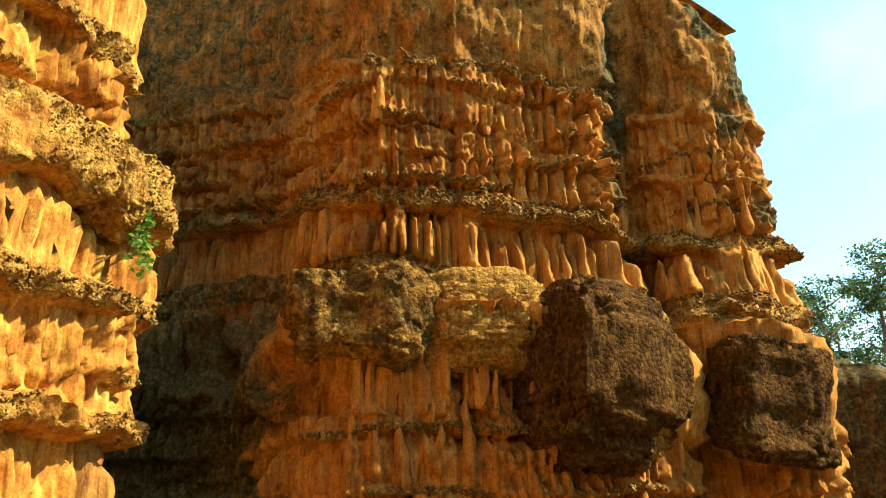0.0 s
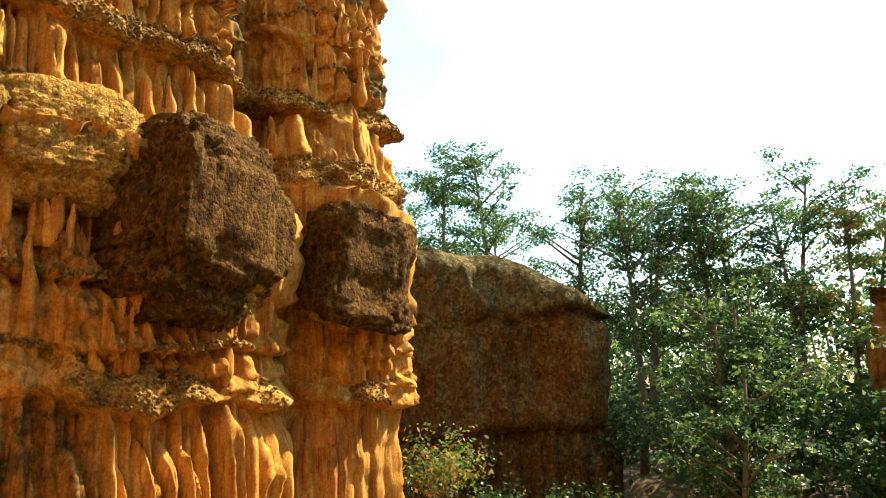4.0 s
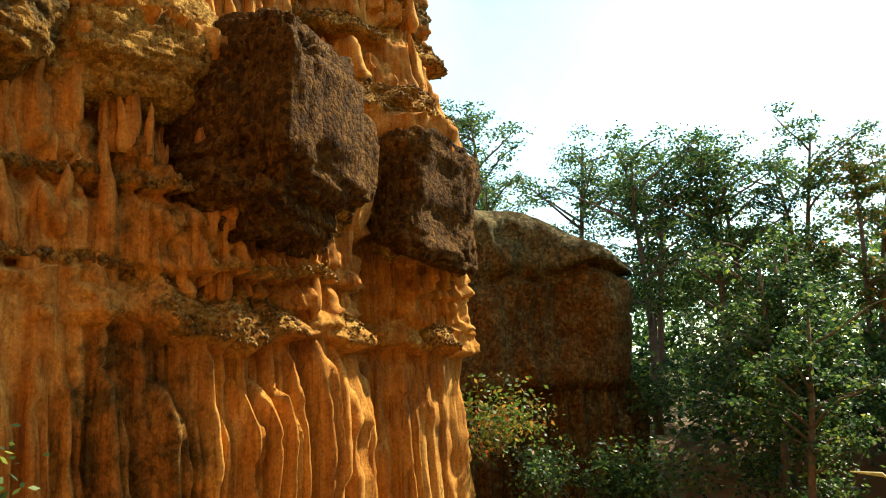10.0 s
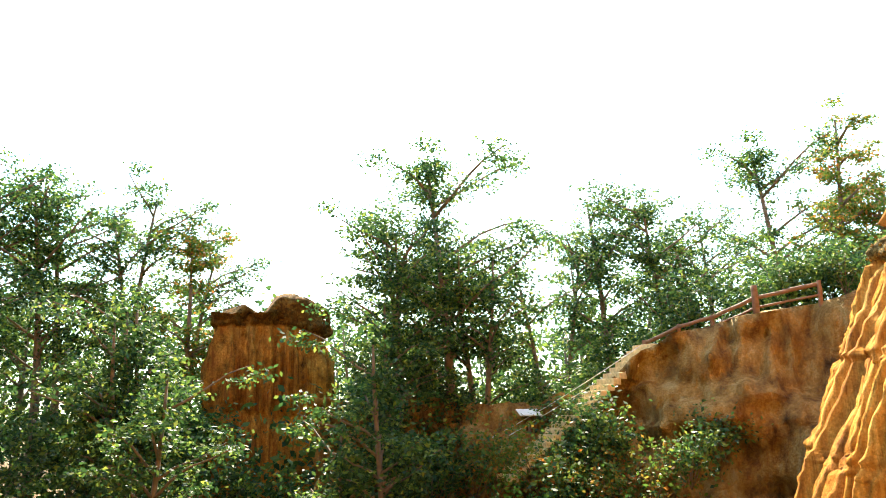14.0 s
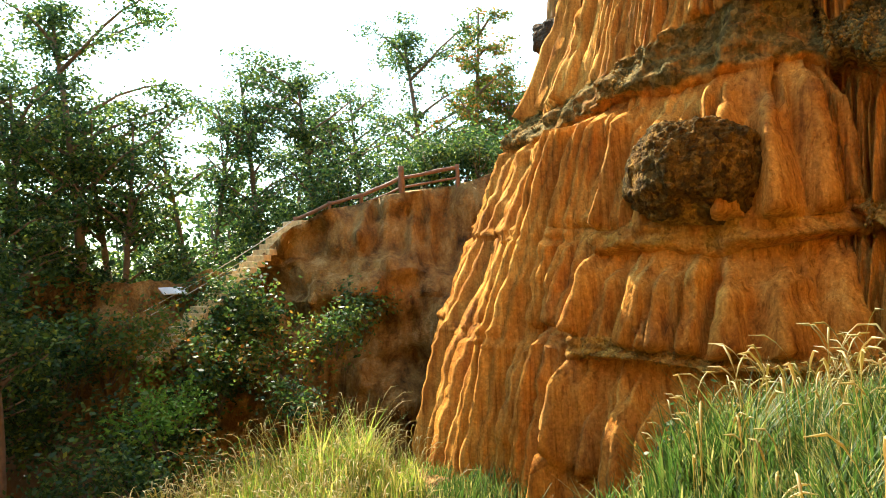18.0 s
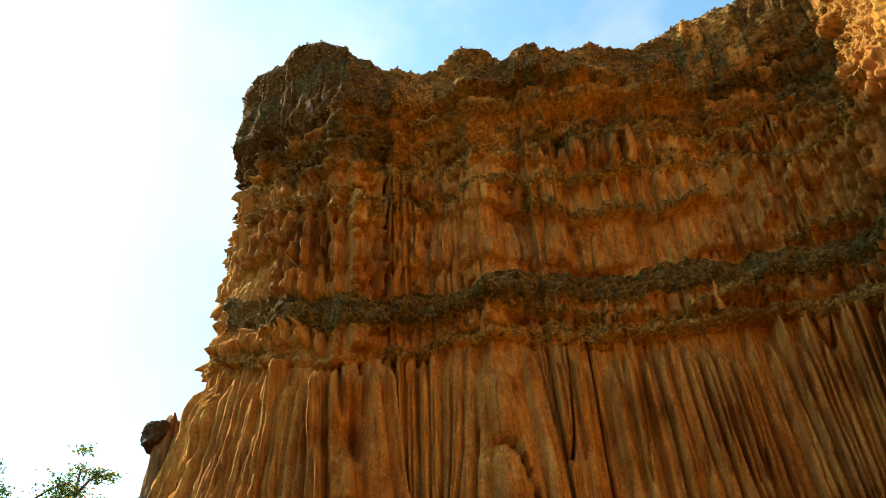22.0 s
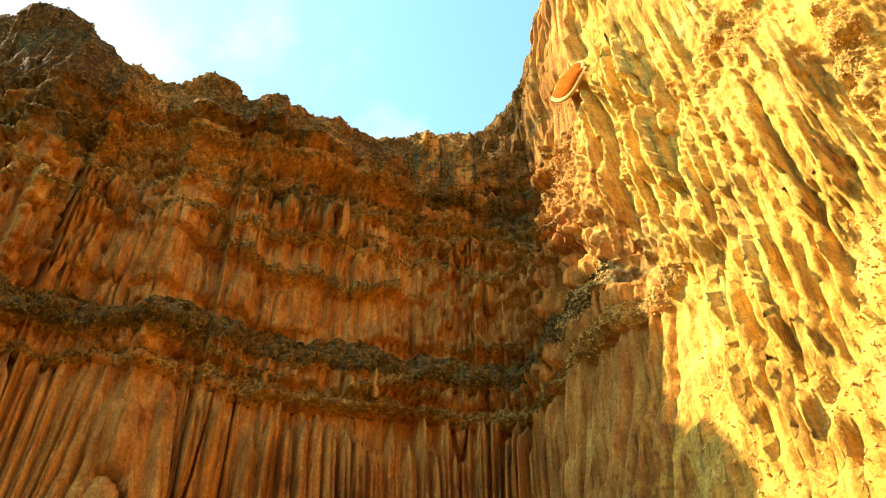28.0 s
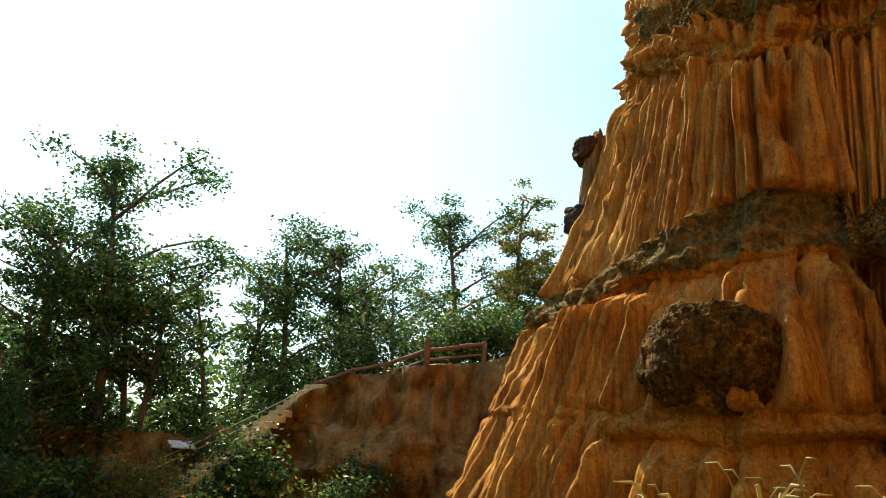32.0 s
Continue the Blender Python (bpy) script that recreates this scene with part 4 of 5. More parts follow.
# ---- things ----
def tubes(name, paths, mat, sides=7):
    """One mesh of bent tapered rods: each path is (points, radii)."""
    verts, faces, first = [], [], 0
    for pts, radii in paths:
        pts = np.array(pts, float)
        ways = np.gradient(pts, axis=0)
        for k, (p, w, r) in enumerate(zip(pts, ways, radii)):
            w = w / (np.linalg.norm(w) + 1e-9)
            a = np.cross(w, (0.31, 0.95, 0.1) if abs(w[2]) > 0.9 else (0, 0, 1.0))
            a /= np.linalg.norm(a)
            b = np.cross(w, a)
            for q in range(sides):
                t = 2 * math.pi * q / sides
                verts.append(p + r * (math.cos(t) * a + math.sin(t) * b))
        n = len(pts)
        for k in range(n - 1):
            for q in range(sides):
                faces.append((first + k * sides + q, first + k * sides + (q + 1) % sides, first + (k + 1) * sides + (q + 1) % sides, first + (k + 1) * sides + q))
        for end, turn in ((0, -1), (n - 1, 1)):
            ids = [first + end * sides + q for q in range(sides)][::turn]
            for q in range(1, sides - 1, 2):
                faces.append((ids[0], ids[q], ids[q + 1], ids[min(q + 2, sides - 1)]))
        first += n * sides
    clean = [f for f in faces]
    me = bpy.data.meshes.new(name)
    me.from_pydata([tuple(v) for v in verts], [], [tuple(dict.fromkeys(f)) for f in clean])
    for p in me.polygons:
        p.use_smooth = True
    me.materials.append(mat)
    return me


def leaves(name, centres, spread, count, size, mat, rng, droop=0.35):
    """Small pointed leaves scattered round the centres."""
    centres = np.asarray(centres, float)
    pick = rng.integers(0, len(centres), count)
    off = rng.normal(size=(count, 3)) * np.asarray(spread) * 0.55
    at = centres[pick] + off
    d = rng.normal(size=(count, 3))
    d[:, 2] = d[:, 2] * 0.5 - droop
    d /= np.linalg.norm(d, axis=1)[:, None]
    side = np.cross(d, rng.normal(size=(count, 3)))
    side /= np.linalg.norm(side, axis=1)[:, None]
    ln = size * rng.uniform(0.6, 1.35, (count, 1))
    V = np.stack([at, at + d * ln * 0.5 + side * ln * 0.27, at + d * ln, at + d * ln * 0.5 - side * ln * 0.27], 1)
    F = np.arange(4 * count).reshape(-1, 4)
    return mesh_from(name, V.reshape(-1, 3), F, mat, smooth=False)


def tree(seed, height, crown, mat, label, leaf_count=3800, leaf=0.2, bare=0.35):
    rng = np.random.default_rng(seed)
    root = tagged(new("tree"), label=label, category="tree", group="trees across the ravine")
    lean = rng.normal(size=2) * 0.04 * height
    t = np.linspace(0, 1, 9)
    trunk = np.stack([lean[0] * t**2 + 0.1 * np.sin(5 * t + seed), lean[1] * t**2 + 0.1 * np.cos(4 * t + seed), height * 0.93 * t], 1)
    paths = [(trunk, 0.016 * height * (1 - 0.85 * t) + 0.02)]
    ends = []
    for k in range(int(9 + height * 0.5)):
        h = rng.uniform(bare, 0.97)
        start = np.array([np.interp(h, t, trunk[:, c]) for c in range(3)])
        a = rng.uniform(0, 2 * math.pi)
        reach = crown * rng.uniform(0.45, 1.0) * math.sqrt(max(0.12, 1 - ((h - 0.68) / 0.42) ** 2))
        q = np.linspace(0, 1, 5)
        bend = np.stack([start[0] + math.cos(a) * reach * q, start[1] + math.sin(a) * reach * q, start[2] + reach * (0.75 * q - 0.2 * q**2) + 0.1 * np.sin(6 * q + k)], 1)
        paths.append((bend, 0.0045 * height * (1 - 0.8 * q) + 0.012))
        for f in (0.55, 0.8, 1.0):
            ends.append(bend[0] + (bend[-1] - bend[0]) * f + rng.normal(size=3) * 0.25)
    for k in range(int(8 + height)):
        h = rng.uniform(max(bare, 0.45), 1.0)
        start = np.array([np.interp(h, t, trunk[:, c]) for c in range(3)])
        ends.append(start + rng.normal(size=3) * crown * (0.1 + 0.34 * (1 - h)))
    ends += [trunk[-1], trunk[-1] + (0, 0, 0.06 * height), trunk[-2]]
    part("trunk", tubes("trunk", paths, BARK, 6), root)
    part("crown", leaves("crown", ends, (crown * 0.17, crown * 0.17, crown * 0.07), leaf_count, leaf, mat, rng), root)
    return root


GREEN_LABEL, TURN_LABEL = "slender tree with loose green leafy crown", "slender tree with green and turning orange leaves"
models = [tree(100 + k, h, c, LEAF, GREEN_LABEL, n) for k, (h, c, n) in enumerate([(16, 4.4, 7600), (14, 4.0, 6800), (12.5, 3.6, 5600), (18, 5.0, 12000), (10, 3.0, 4200)])]
turning = [tree(120, 17, 3.0, LEAF_TURNING, TURN_LABEL, 7500), tree(121, 13, 2.8, LEAF_TURNING, TURN_LABEL, 5500)]
rng = np.random.default_rng(7)
# x, y, height of the top, model (turning ones from 10)
TREES = [(30.5, 42, 13, 1), (30.2, 38, 13.4, 2), (32, 35.5, 13.2, 1), (35.5, 32.2, 11.6, 0), (36.5, 28, 9.8, 1), (38, 25, 10.2, 0), (40, 21.5, 9.2, 2), (34.8, 27.6, 10.6, 0), (39.8, 24.8, 10.2, 1),
         (40.6, 21.6, 10.4, 2), (39.4, 18.6, 8.3, 11), (33.8, 8.4, 7.2, 2), (33.4, 6, 11.4, 3), (33.6, 8.0, 8.2, 1), (34.2, 4.6, 7.2, 1), (33.2, 4.4, 6, 4), (36.4, 1, 6.2, 2), (39.2, -3.4, 10.8, 0), (36.2, -5.6, 9.5, 1), (35.6, -7.2, 7.5, 2),
         (37, -12.6, 13.8, 3), (35.4, -14.8, 14.6, 10), (33.6, -16.4, 11.6, 10), (40, -1, 8, 1), (42, 6, 8.2, 0), (43, 19, 8, 2), (44, 28, 9, 0), (41, 31, 9.8, 1), (33, 46, 12, 0), (36, 39, 11, 1), (43, -7, 9, 2), (26.5, 9.5, 1.5, 4), (28, 10.6, -1.5, 4), (29.5, 18.6, 3.0, 4), (25.5, 17.0, 0.4, 4), (30.5, 18.5, 3.5, 4), (28.4, 19, 2.4, 4), (31.5, 8.8, 3.6, 4), (44, -12, 11, 0), (31.5, -19, 10, 1), (38, -19, 12, 0)]
MODEL_TOP = [16 * 1.02, 14 * 1.02, 12.5 * 1.02, 18 * 1.02, 10 * 1.02]
for x, y, top, m in TREES:
    model = turning[m - 10] if m >= 10 else models[m]
    tall = (17, 13)[m - 10] if m >= 10 else (16, 14, 12.5, 18, 10)[m]
    copy_thing(model, pose(x, y, top - tall * 1.03, 0, 0, float(rng.uniform(0, 360))))
for m in models + turning:
    for o in (*m.children_recursive, m):
        bpy.data.objects.remove(o)


def bush(seed, size, mat, label, count=900, leaf=0.16):
    r = np.random.default_rng(seed)
    root = tagged(new("bush"), label=label, category="bush", group="bushes on the slopes")
    paths, ends = [], []
    for k in range(9):
        a, reach = r.uniform(0, 6.28), size * r.uniform(0.3, 0.8)
        q = np.linspace(0, 1, 4)
        p = np.stack([math.cos(a) * reach * q, math.sin(a) * reach * q, size * r.uniform(0.5, 1.1) * q**0.8], 1)
        paths.append((p, 0.02 * (1 - 0.7 * q)))
        ends += [p[2], p[3], p[3] + r.normal(size=3) * 0.2 * size]
    part("branch_frame", tubes("branch_frame", paths, BARK, 5), root)
    part("foliage", leaves("foliage", ends, (size * 0.34, size * 0.34, size * 0.28), count, leaf, mat, r), root)
    return root


bushes = [bush(200, 2.4, LEAF, "dense dark green shrub on the slope", 1500, 0.22), bush(201, 1.6, LEAF, "low green shrub on the slope", 900, 0.18), bush(202, 1.9, LEAF_TURNING, "shrub with yellowing leaves", 900, 0.18), bush(203, 0.9, LEAF, "small leafy plant by the cliff foot", 420, 0.11), bush(204, 1.3, LEAF, "dark leafy shrub at the cliff foot", 1100, 0.11), bush(205, 1.5, LEAF_BRIGHT, "bright yellow-green shrub in the sun", 800, 0.16)]
BUSHES = [(25.4, 4.6, 5, -6.6), (24.0, 5.4, 5, -7.0), (28.7, 1.3, 1, -3.4), (27.6, 2.4, 1, -4.6), (25.6, -2.6, 1, -3.8), (30.2, 5.6, 2, -5.4), (30.8, 7.2, 0, -5.8), (31.4, 8.9, 0, -5.4), (29.8, 4.4, 2, -4.6), (26.2, 1.2, 2, -5.4), (27.6, 3.6, 2, -5.0), (28.4, 1.6, 0, -4.2), (27, 2.6, 0, -6.5), (24.4, -0.8, 1, -4.6), (25, 0.6, 2, -5.6), (23, 1.2, 1, -6.8), (26, 4.6, 0, -8), (29.4, 5, 2, -5.6), (28.2, 7.4, 0, -8), (30, 9.6, 0, -7.5),
          (31, 12.4, 0, -7), (29, 14, 1, -8.5), (32, 16, 0, -6), (33, 19, 0, -5), (31, 21.5, 0, -6), (29, 20, 1, -7.5), (33.6, 23.5, 0, -4.6), (31.8, 26, 0, -5), (27, 18, 0, -8.5), (25, 22, 0, -8), (24, 25, 0, -8), (21, 24.5, 1, -7),
          (19.5, 26, 2, -5.5), (18.6, 24.6, 2, -5), (34.5, 7, 0, -4.5), (35, 3, 0, -4), (36, 10, 0, -4), (36, 17, 0, -4.5), (37, 21, 0, -4), (28, -9, 1, 2.2), (29.4, -8, 0, 1.6), (27.2, -10, 0, 2.2), (30, -11, 0, 2.2), (32, -8, 0, 1.4),
          (33.4, 1.2, 0, -2.6), (33.5, -2, 0, -0.6), (31.5, -4.5, 0, 0.8), (30.4, -6.4, 1, 1.4), (28.6, -7.4, 1, 1.9), (26.6, -8.8, 1, 2.3), (34, 5.5, 0, -3.6), (33.4, 9, 0, -5.2), (32, 6.6, 0, -6.2), (3.0, -3.2, 4, -3.9), (4.6, -4.0, 4, -4.3), (1.4, -3.0, 4, -3.3), (0.6, -1.2, 4, -3.2), (2.4, 0.4, 4, -3.6), (3.8, -1.6, 4, -4.0), (-0.8, -2.4, 4, -3.1), (-0.6, 0.2, 4, -3.2), (7.4, 1.2, 3, -5.2), (5.0, 3.2, 3, -4.6), (9.2, 1.0, 3, -5.6), (-1.0, 15.3, 3, -3.4), (-1.7, 16.2, 3, -3.4), (0.2, 16.6, 3, -3.4), (25.2, 6.4, 0, -9), (24, 9, 1, -9), (23.2, 4, 2, -8.4), (21.6, 6.4, 1, -8)]
for x, y, m, z in BUSHES:
    copy_thing(bushes[m], pose(x, y, z if m != 3 else float(ground_height(x, y)), 0, 0, float(rng.uniform(0, 360))))
for m in bushes:
    for o in (*m.children_recursive, m):
        bpy.data.objects.remove(o)

# far woodland
r = np.random.default_rng(11)
spots = np.stack([r.uniform(41, 62, 420), r.uniform(-40, 62, 420), r.uniform(-7, 4.0, 420)], 1)
belt = np.stack([r.uniform(46, 60, 420), r.uniform(-32, 62, 420), r.uniform(-5, 5.5, 420)], 1)
low = np.stack([r.uniform(33.5, 44, 200), r.uniform(-2, 40, 200), r.uniform(-8, -1.5, 200)], 1)
woods = new("woodland", leaves("woodland", np.vstack([spots, belt, low]), (1.7, 1.7, 1.4), 62000, 0.5, LEAF, r))
tagged(woods, label="dense green woodland beyond the ravine", category="woods", kind="stuff")
stems = [(np.array([(x, y, -7), (x + 0.2, y, 0), (x, y + 0.3, 3)]), (0.14, 0.1, 0.05)) for x, y in zip(r.uniform(45, 58, 90), r.uniform(-30, 50, 90))]
tagged(new("woodland_trunks", tubes("woodland_trunks", stems, BARK, 5)), label="thin pale trunks in the woodland", category="woods", kind="stuff")


# ---- grass ----
def grass_field(name, label, spots, height, blades, mat, r, width=0.014):
    n = len(spots) * blades
    base = np.repeat(spots, blades, 0) + np.c_[r.normal(size=(n, 2)) * 0.12, np.zeros(n)]
    clump = np.clip(0.75 + 0.9 * smooth_noise(base[:, 0] * 0.9, base[:, 1] * 0.9, 31) + 0.5 * smooth_noise(base[:, 0] * 2.3, base[:, 1] * 2.3, 32), 0.25, 1.5)
    h = height * r.uniform(0.45, 1.2, (n, 1)) * clump[:, None]
    a = r.uniform(0, 2 * math.pi, n)
    way = np.stack([np.cos(a), np.sin(a), 0 * a], 1)
    side = np.stack([-np.sin(a), np.cos(a), 0 * a], 1) * width * r.uniform(0.7, 1.6, (n, 1))
    bend = h * r.uniform(0.15, 0.6, (n, 1))
    up = np.array([0, 0, 1.0])
    m = base + up * h * 0.6 + way * bend * 0.35
    tip = base + up * h * (1 - 0.12) + way * bend
    V = np.stack([base - side, base + side, m + side * 0.8, m - side * 0.8, tip + side * 0.12, tip - side * 0.12], 1)
    k = np.arange(n)[:, None] * 6
    F = np.concatenate([k + [0, 1, 2, 3], k + [3, 2, 4, 5]])
    return tagged(new(name, mesh_from(name, V.reshape(-1, 3), F, mat)), label=label, category="grass", kind="stuff")


def plumes(name, label, spots, height, mat, r):
    """Dry seed heads on bent stalks."""
    V, F = [], []
    for p in spots:
        a, h = r.uniform(0, 6.28), height * r.uniform(0.7, 1.25)
        w = np.array([math.cos(a), math.sin(a), 0]) * h * r.uniform(0.12, 0.4)
        pts = [p, p + (0, 0, h * 0.55) + w * 0.25, p + (0, 0, h * 0.86) + w * 0.7, p + (0, 0, h * 0.93) + w * 0.85, p + (0, 0, h * 0.98) + w * 1.05, p + (0, 0, h * 0.98) + w * 1.35]
        rad = [0.002, 0.002, 0.003, 0.011, 0.009, 0.002]
        k = len(V)
        s1 = np.array([-math.sin(a), math.cos(a), 0])
        s2 = np.array([0.3 * math.cos(a), 0.3 * math.sin(a), 1])
        for q, rr in zip(pts, rad):
            V += [q + s1 * rr, q + s2 * rr, q - s1 * rr, q - s2 * rr]
        for m in range(5):
            for e in range(4):
                F.append((k + 4 * m + e, k + 4 * m + (e + 1) % 4, k + 4 * m + 4 + (e + 1) % 4, k + 4 * m + 4 + e))
    return tagged(new(name, mesh_from(name, np.array(V), np.array(F), mat)), label=label, category="grass", kind="stuff")


def scatter(r, n, x0, x1, y0, y1, keep):
    x, y = r.uniform(x0, x1, n), r.uniform(y0, y1, n)
    ok = keep(x, y)
    return np.stack([x[ok], y[ok], ground_height(x[ok], y[ok]) - 0.02], 1)


r = np.random.default_rng(21)
near = scatter(r, 5200, 0.2, 8.5, -2.5, 8.5, lambda x, y: (y < 9.4 - 1.0 * x) & (y < 7.5) & (np.hypot(x - 0.1, y - 4.9) > 1.35))
slope = scatter(r, 1800, 9.5, 20, 1, 11, lambda x, y: (y > 10.6 - 0.6 * x) & (y < 9.5 - 0.08 * (x - 13) ** 2) & (smooth_noise(x * 0.7, y * 0.7, 33) > -0.35))
middle = scatter(r, 3200, 3, 17, -3.5, 8, lambda x, y: (y > 8.3 - 1.1 * x) & (y < 10.6 - 0.6 * x) & (y > -1.0 - 0.1 * x) & (smooth_noise(x * 0.8, y * 0.8, 34) > -0.4))
thicket = scatter(r, 1100, 15.5, 23.5, -2.5, 5.5, lambda x, y: (y > 3.2 - 0.7 * (x - 15)) & (smooth_noise(x * 0.6, y * 0.6, 35) > -0.4))
grass_field("grass", "tall dry grass thicket at the foot of the bank", thicket, 1.8, 14, GRASS_DRY, r, 0.016)
plumes("grass_plumes", "pale feathery seed heads over the thicket", thicket[::2], 2.3, STRAW, r)
grass_field("grass", "short grass and weeds before the tower", middle, 0.5, 12, GRASS, r, 0.009)
grass_field("grass", "tall green grass on the near bank", near, 0.7, 18, GRASS, r, 0.007)
grass_field("grass", "tall sunlit grass on the slope below the tower", slope, 1.1, 18, GRASS_DRY, r, 0.011)
plumes("grass_plumes", "dry golden seed heads of tall grass", near[::3], 1.05, STRAW, r)
plumes("grass_plumes", "dry golden seed heads of tall grass", np.repeat(slope, 2, 0) + r.normal(size=(2 * len(slope), 3)) * (0.25, 0.25, 0.02), 1.45, STRAW, r)


# ---- log railing on its slab ----
def log_between(name, a, b, radius, parent, mat, seed, label=""):
    a, b = np.array(a, float), np.array(b, float)
    t = np.linspace(0, 1, 9)[:, None]
    p = a + (b - a) * t + 0.35 * radius * np.stack([smooth_noise(t[:, 0] * 3, 0 * t[:, 0], seed), smooth_noise(t[:, 0] * 3, 0 * t[:, 0] + 5, seed), smooth_noise(t[:, 0] * 3, 0 * t[:, 0] + 9, seed)], 1)
    rad = radius * (1 + 0.12 * smooth_noise(t[:, 0] * 4, 0 * t[:, 0] + 2, seed))
    return part(name, tubes(name, [(p, rad)], mat, 12), parent, label)


def box(name, size, at, parent, mat, turn=(0, 0, 0), bevel=0.02, label=""):
    bm = bmesh.new()
    bmesh.ops.create_cube(bm, size=1.0)
    bmesh.ops.scale(bm, vec=size, verts=bm.verts)
    if bevel:
        bmesh.ops.bevel(bm, geom=bm.edges[:], offset=bevel, segments=2, affect="EDGES", profile=0.6)
    me = bpy.data.meshes.new(name)
    bm.to_mesh(me)
    bm.free()
    me.materials.append(mat)
    ob = part(name, me, parent, label)
    ob.matrix_basis = pose(*at, *turn)
    return ob


CORNER = Vector((1.3, 4.0, -2.24))
railing = tagged(new("log_railing"), label="low orange varnished log railing on a concrete slab", category="railing")
railing.location = CORNER
box("slab", (1.9, 2.3, 0.8), (-1.2, 0.9, -1.04), railing, CONCRETE, (0, 0, 28), 0.03, "pale concrete slab")
log_between("post", (0, 0, -0.6), (0, 0, 0.05), 0.075, railing, LOG, 1)
log_between("top_rail", (0.03, -0.05, 0), (-1.25, 2.2, 0.06), 0.085, railing, LOG, 2)
log_between("top_rail", (0.05, 0.0, -0.01), (-2.4, -0.35, -0.01), 0.08, railing, LOG, 3)
for k, f in enumerate((0.25, 0.47, 0.85)):
    log_between("post", (-1.25 * f, 2.2 * f, -0.62), (-1.25 * f, 2.2 * f, 0.05), 0.07, railing, LOG, 4 + k)
log_between("post", (-1.2, -0.17, -0.62), (-1.2, -0.17, 0.0), 0.07, railing, LOG, 9)
log_between("post", (-2.35, -0.34, -0.62), (-2.35, -0.34, 0.0), 0.07, railing, LOG, 10)
log_between("middle_rail", (0, 0, -0.3), (-2.4, -0.35, -0.3), 0.05, railing, LOG, 11)

# ---- stairs, ropes and sign across the ravine ----
stairs = tagged(new("stairs"), label="worn earth stairs with pale treads climbing the bank", category="stairs", kind="structure")
for k in range(22):
    f = k / 21
    x, y, z = 28.6 + 1.6 * f, 4.6 - 6.4 * f, -4.4 + 5.0 * f
    box("step", (1.25, 0.36, 0.26), (x, y, z), stairs, TREAD, (0, 0, 14 + 3 * math.sin(k)), 0.03)
top_rail = tagged(new("hilltop_railing"), label="brown log railing along the top of the bank", category="railing")
POSTS = [(30.2, -1.8, 0.3), (29.4, -3.0, 0.9), (28.6, -4.1, 1.2), (27.4, -5.4, 1.85), (26.2, -7.4, 2.2)]
for k, (x, y, z) in enumerate(POSTS):
    log_between("post", (x, y, z - 0.6), (x, y, z + (1.0 if k == 3 else 0.62)), 0.13 if k == 3 else 0.085, top_rail, DARKLOG, 20 + k)
for k, (a, b) in enumerate(zip(POSTS[:-1], POSTS[1:])):
    log_between("rail", (a[0], a[1], a[2] + 0.5), (b[0], b[1], b[2] + 0.5), 0.08, top_rail, DARKLOG, 30 + k)
    log_between("rail", (a[0], a[1], a[2] + 0.1), (b[0], b[1], b[2] + 0.1), 0.05, top_rail, DARKLOG, 40 + k)
ropes = tagged(new("rope_handrail"), label="two pale ropes strung between posts beside the stairs", category="rope")
for k, dz in enumerate((0.0, -0.28)):
    t = np.linspace(0, 1, 14)[:, None]
    p = np.array([31.0, 4.9, -3.1 + dz]) * (1 - t) + np.array([30.2, -1.7, 0.75 + dz]) * t
    p[:, 2] -= 0.5 * (t * (1 - t))[:, 0]
    part("rope", tubes("rope", [(p, np.full(14, 0.022))], ROPE, 6), ropes)
log_between("post", (31.0, 4.9, -4.6), (31.0, 4.9, -2.95), 0.08, ropes, DARKLOG, 51)
sign = tagged(new("notice_board"), label="small slanted white notice board on a post", category="sign")
box("board", (0.62, 0.95, 0.05), (30.8, 3.15, -2.0), sign, WHITE, (0, -24, 8), 0.01, "white board face")
log_between("post", (30.85, 3.15, -3.7), (30.82, 3.15, -2.05), 0.07, sign, DARKLOG, 52)

# ---- plant on the column ----
plant = tagged(new("hanging_plant"), label="green fern-like plant growing on the column", category="plant")
rp = np.random.default_rng(31)
pts = np.array([(-4.55, 19.75, 8.0), (-4.5, 19.72, 7.5), (-4.42, 19.7, 7.0), (-4.4, 19.75, 6.5), (-4.35, 19.8, 6.0)])
part("foliage", leaves("foliage", pts, (0.24, 0.24, 0.36), 420, 0.17, LEAF_BRIGHT, rp), plant)

# ---- honeycomb under the sunlit rim ----
comb = tagged(new("honeycomb"), label="orange honeycomb with a pale yellow rim on the cliff", category="nest")
comb.location = (-4.75, -9.0, 20.35)
a, b = np.meshgrid(np.linspace(0.0, 1.0, 14), np.linspace(0, 2 * math.pi, 40, endpoint=False), indexing="ij")
shape = 0.66 * (1 + 0.16 * np.cos(2 * b + 0.6) + 0.12 * np.sin(3 * b)) * np.where(np.sin(b) < 0, 1.15, 0.85)


def comb_disc(name, grow, deep, mat, label=""):
    rr = shape * grow * np.sin(a * math.pi * 0.5)
    back = deep * np.cos(a * math.pi * 0.5)
    V = np.stack([rr * np.cos(b), back + 0.01 * smooth_noise(rr * 40, b * 9, 5), rr * np.sin(b)], -1)
    W = V[::-1].copy()
    W[..., 1] = -0.06
    V = np.concatenate([V, W])
    ob = part(name, mesh_from(name, V.reshape(-1, 3), grid_faces(28, 40, True), mat), comb, label)
    ob.rotation_euler = (radians(4), 0, radians(-48))
    return ob


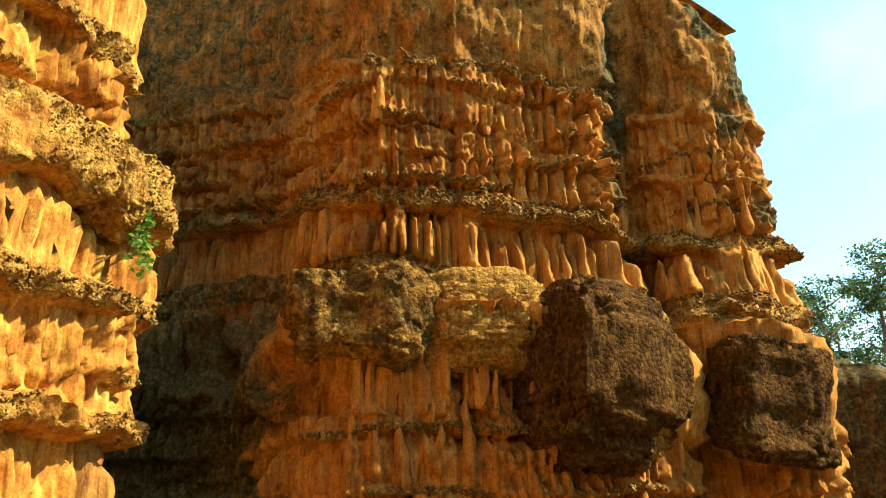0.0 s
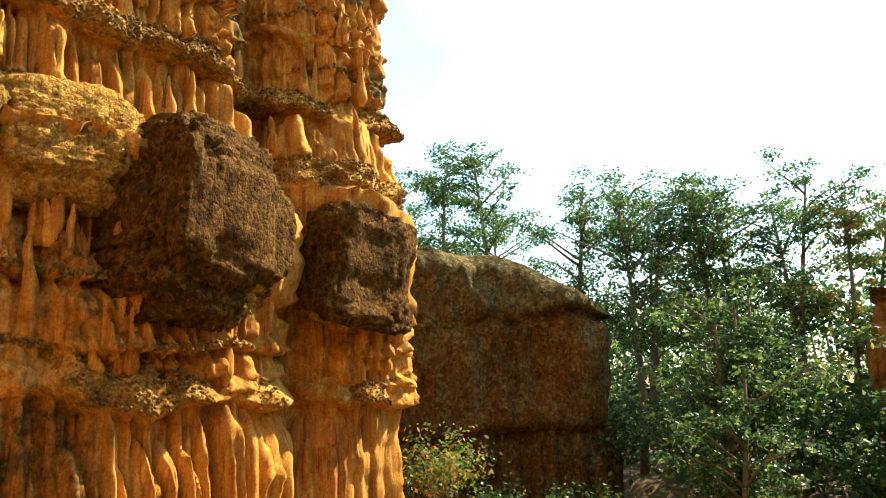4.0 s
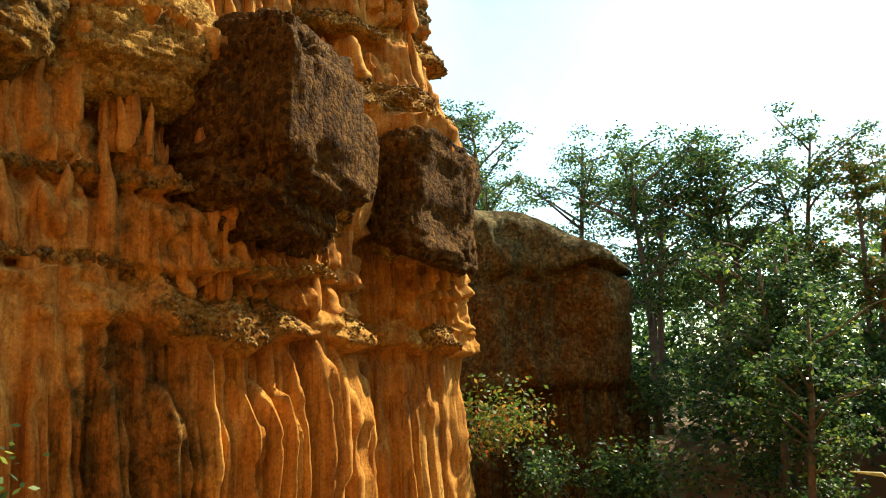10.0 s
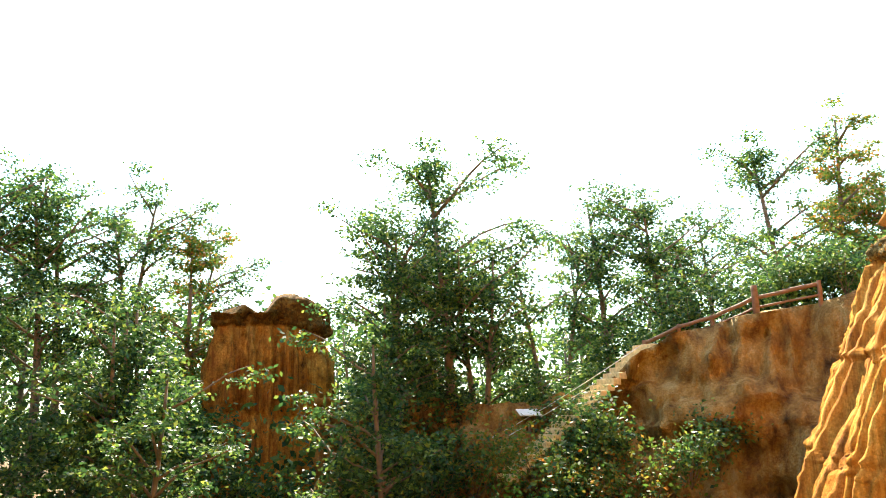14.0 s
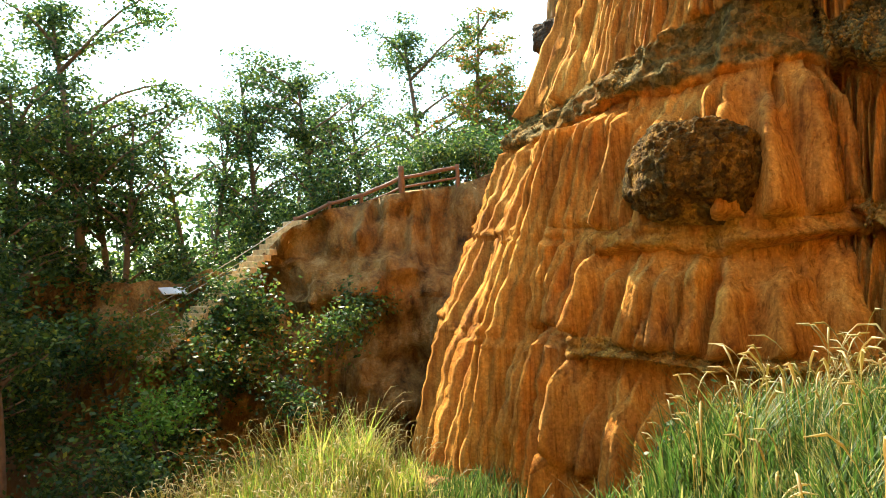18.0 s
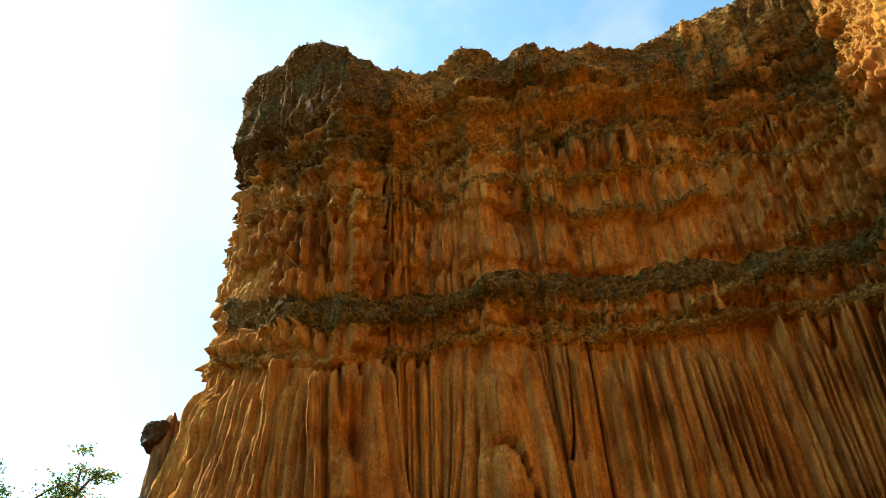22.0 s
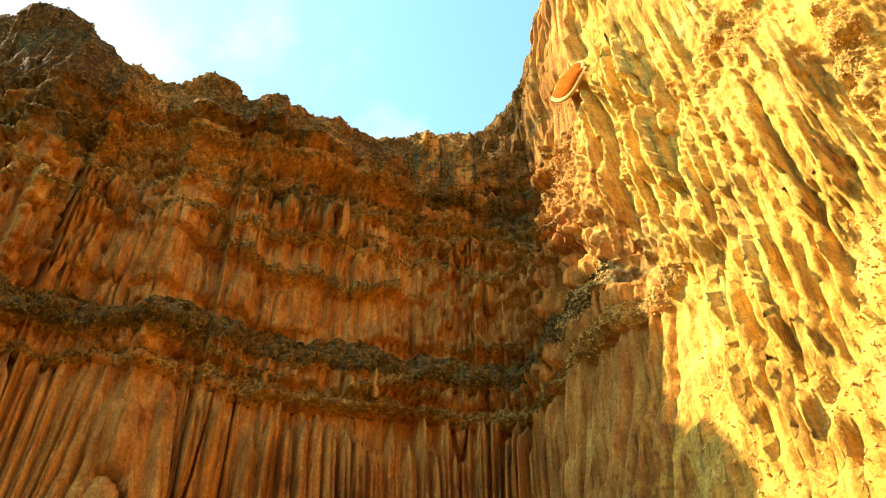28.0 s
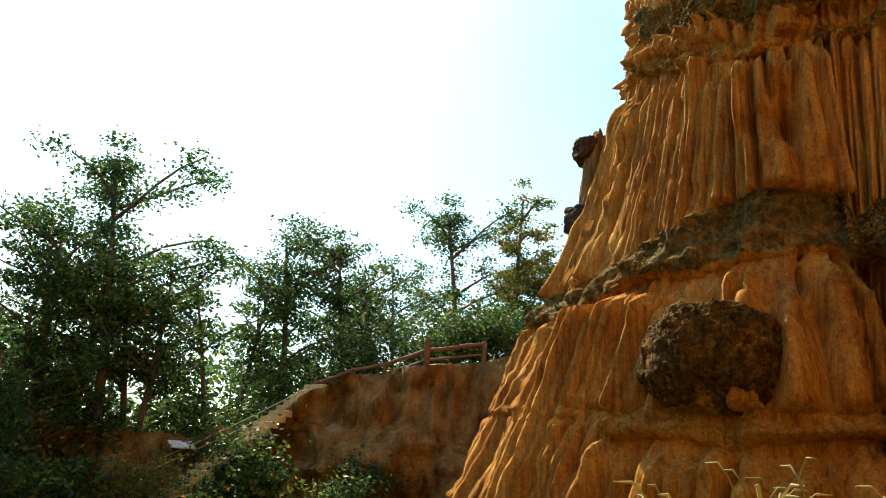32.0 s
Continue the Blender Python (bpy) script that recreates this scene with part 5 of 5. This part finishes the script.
pale_wax = plain("pale_wax", (0.6, 0.4, 0.12), 1.0, 0.2, 12.0)
orange_wax = plain("orange_wax", (0.42, 0.09, 0.003), 1.0, 0.35, 14.0)
for wax in (pale_wax, orange_wax):
    wax.node_tree.nodes["Principled BSDF"].inputs["Specular IOR Level"].default_value = 0.05
comb_disc("rim", 1.12, 0.1, pale_wax, "pale yellow wax rim")
comb_disc("comb", 1.0, 0.2, orange_wax, "orange wax comb")

# ---- drip spires and loose gravel on the ledges ----
def spire_mesh(seed, height, radius, mat):
    """A standing drip column, thick below and drawn to a blunt crooked point."""
    t, a = np.meshgrid(np.linspace(0, 1, 16), np.linspace(0, 2 * math.pi, 12, endpoint=False), indexing="ij")
    r = radius * (1.0 - 0.5 * t) * np.sqrt(np.clip(1 - t**4, 0, 1)) * (0.5 + 0.5 * np.clip(t / 0.1, 0, 1)) * (1 + 0.16 * smooth_noise(t * 6, 0 * t + 2, seed + 5) + 0.3 * smooth_noise(a * 0.9 + 3 * np.sin(a), t * 5, seed) + 0.12 * np.cos(2 * a + seed))
    x = r * np.cos(a) + 0.25 * radius * smooth_noise(t * 2.3, 0 * t, seed + 1)
    y = r * np.sin(a) + 0.25 * radius * smooth_noise(t * 2.3, 0 * t + 4, seed + 1)
    return mesh_from("drip_spire", np.stack([x, y, t * (height + 0.3) - 0.35], -1).reshape(-1, 3), grid_faces(16, 12, True), mat)


def add_spires(root, mat, want, keep, seed, kinds=("flute", "drip")):
    rg = np.random.default_rng(seed)
    shapes = [spire_mesh(seed + k, h, q, mat) for k, (h, q) in enumerate([(1.7, 0.2), (1.3, 0.17), (1.0, 0.14), (0.75, 0.12), (0.55, 0.1)])]
    rows = [(V, out) for (k, V, out, share) in LAYERS[root.name] if k in kinds][1 if "flute" in kinds else 0:]
    made, tries = 0, 0
    while made < want and tries < want * 40:
        tries += 1
        V, out = rows[rg.integers(0, len(rows))]
        j = int(rg.integers(0, V.shape[1]))
        p = V[min(2, len(V) - 1), j]
        tall = V[-1, j, 2] - V[0, j, 2]
        if not keep(p):
            continue
        fit = [m for m, h in zip(shapes, (1.7, 1.3, 1.0, 0.75, 0.55)) if h < tall * 0.9 + 0.3] or shapes[-1:]
        ob = part("drip_spire", fit[int(rg.integers(0, len(fit)))], root)
        o = out[j]
        ob.matrix_basis = pose(p[0] - o[0] * 0.1, p[1] - o[1] * 0.1, p[2], float(rg.normal() * 4), float(rg.normal() * 4), float(rg.uniform(0, 360)))
        made += 1


def add_gravel(root, mat, count, keep, seed, size=(0.025, 0.085)):
    """Pebbles that stand out of the ledges, joined into one heap."""
    rg = np.random.default_rng(seed)
    pts = np.concatenate([V[share > 0.45] for (k, V, out, share) in LAYERS[root.name]])
    pts = pts[keep(pts)]
    p = pts[rg.integers(0, len(pts), count)] + rg.normal(size=(count, 3)) * 0.02
    d = np.array([(1, 0, 0), (-1, 0, 0), (0, 1, 0), (0, -1, 0), (0, 0, 1), (0, 0, -1)], float)
    r = rg.uniform(size[0], size[1], (count, 1, 1)) * rg.uniform(0.6, 1.2, (count, 6, 3))
    V = p[:, None] + d[None] * r
    f = np.array([(0, 2, 4), (2, 1, 4), (1, 3, 4), (3, 0, 4), (2, 0, 5), (1, 2, 5), (3, 1, 5), (0, 3, 5)])
    F = (np.arange(count)[:, None, None] * 6 + f[None]).reshape(-1, 3)
    ob = part("gravel", mesh_from("gravel", V.reshape(-1, 3), F, mat), root)
    tagged(ob, kind="stuff")


face = np.concatenate([V.reshape(-1, 3) for (k, V, out, share) in LAYERS[north.name]])
for k, (x, y, z, h, q) in enumerate(SPIRES):
    beside = face[(np.abs(face[:, 0] - x) < 0.2) & (face[:, 2] > z - 0.1) & (face[:, 2] < z + 0.4)]
    part("drip_spire", spire_mesh(450 + k, h, q, EARTH), north).location = (x, float(np.median(beside[:, 1])) + 0.1 if len(beside) else y + 0.4, z - 0.1)
add_spires(north, EARTH, 70, lambda p: -1.5 < p[0] < 15.5 and -2 < p[2] < 14, 401)
add_spires(north, EARTH, 26, lambda p: -0.5 < p[0] < 7, 405, ("lump",))
add_spires(south, EARTH, 60, lambda p: -9 < p[0] < 13 and 4 < p[2] < 16.5, 402)
add_gravel(north, LEDGE, 14000, lambda p: (p[:, 0] > -3) & (p[:, 1] < 26) & (p[:, 2] < 15), 411)
add_gravel(south, GRAVEL, 22000, lambda p: (p[:, 0] > -3.6) & (p[:, 1] > -16), 412, (0.02, 0.075))
add_gravel(south, YELLOW_STONE, 20000, lambda p: (p[:, 0] <= -3.6) & (p[:, 1] < 2), 413, (0.015, 0.04))
add_gravel(column, LEDGE, 5000, lambda p: p[:, 1] < 22.5, 414)
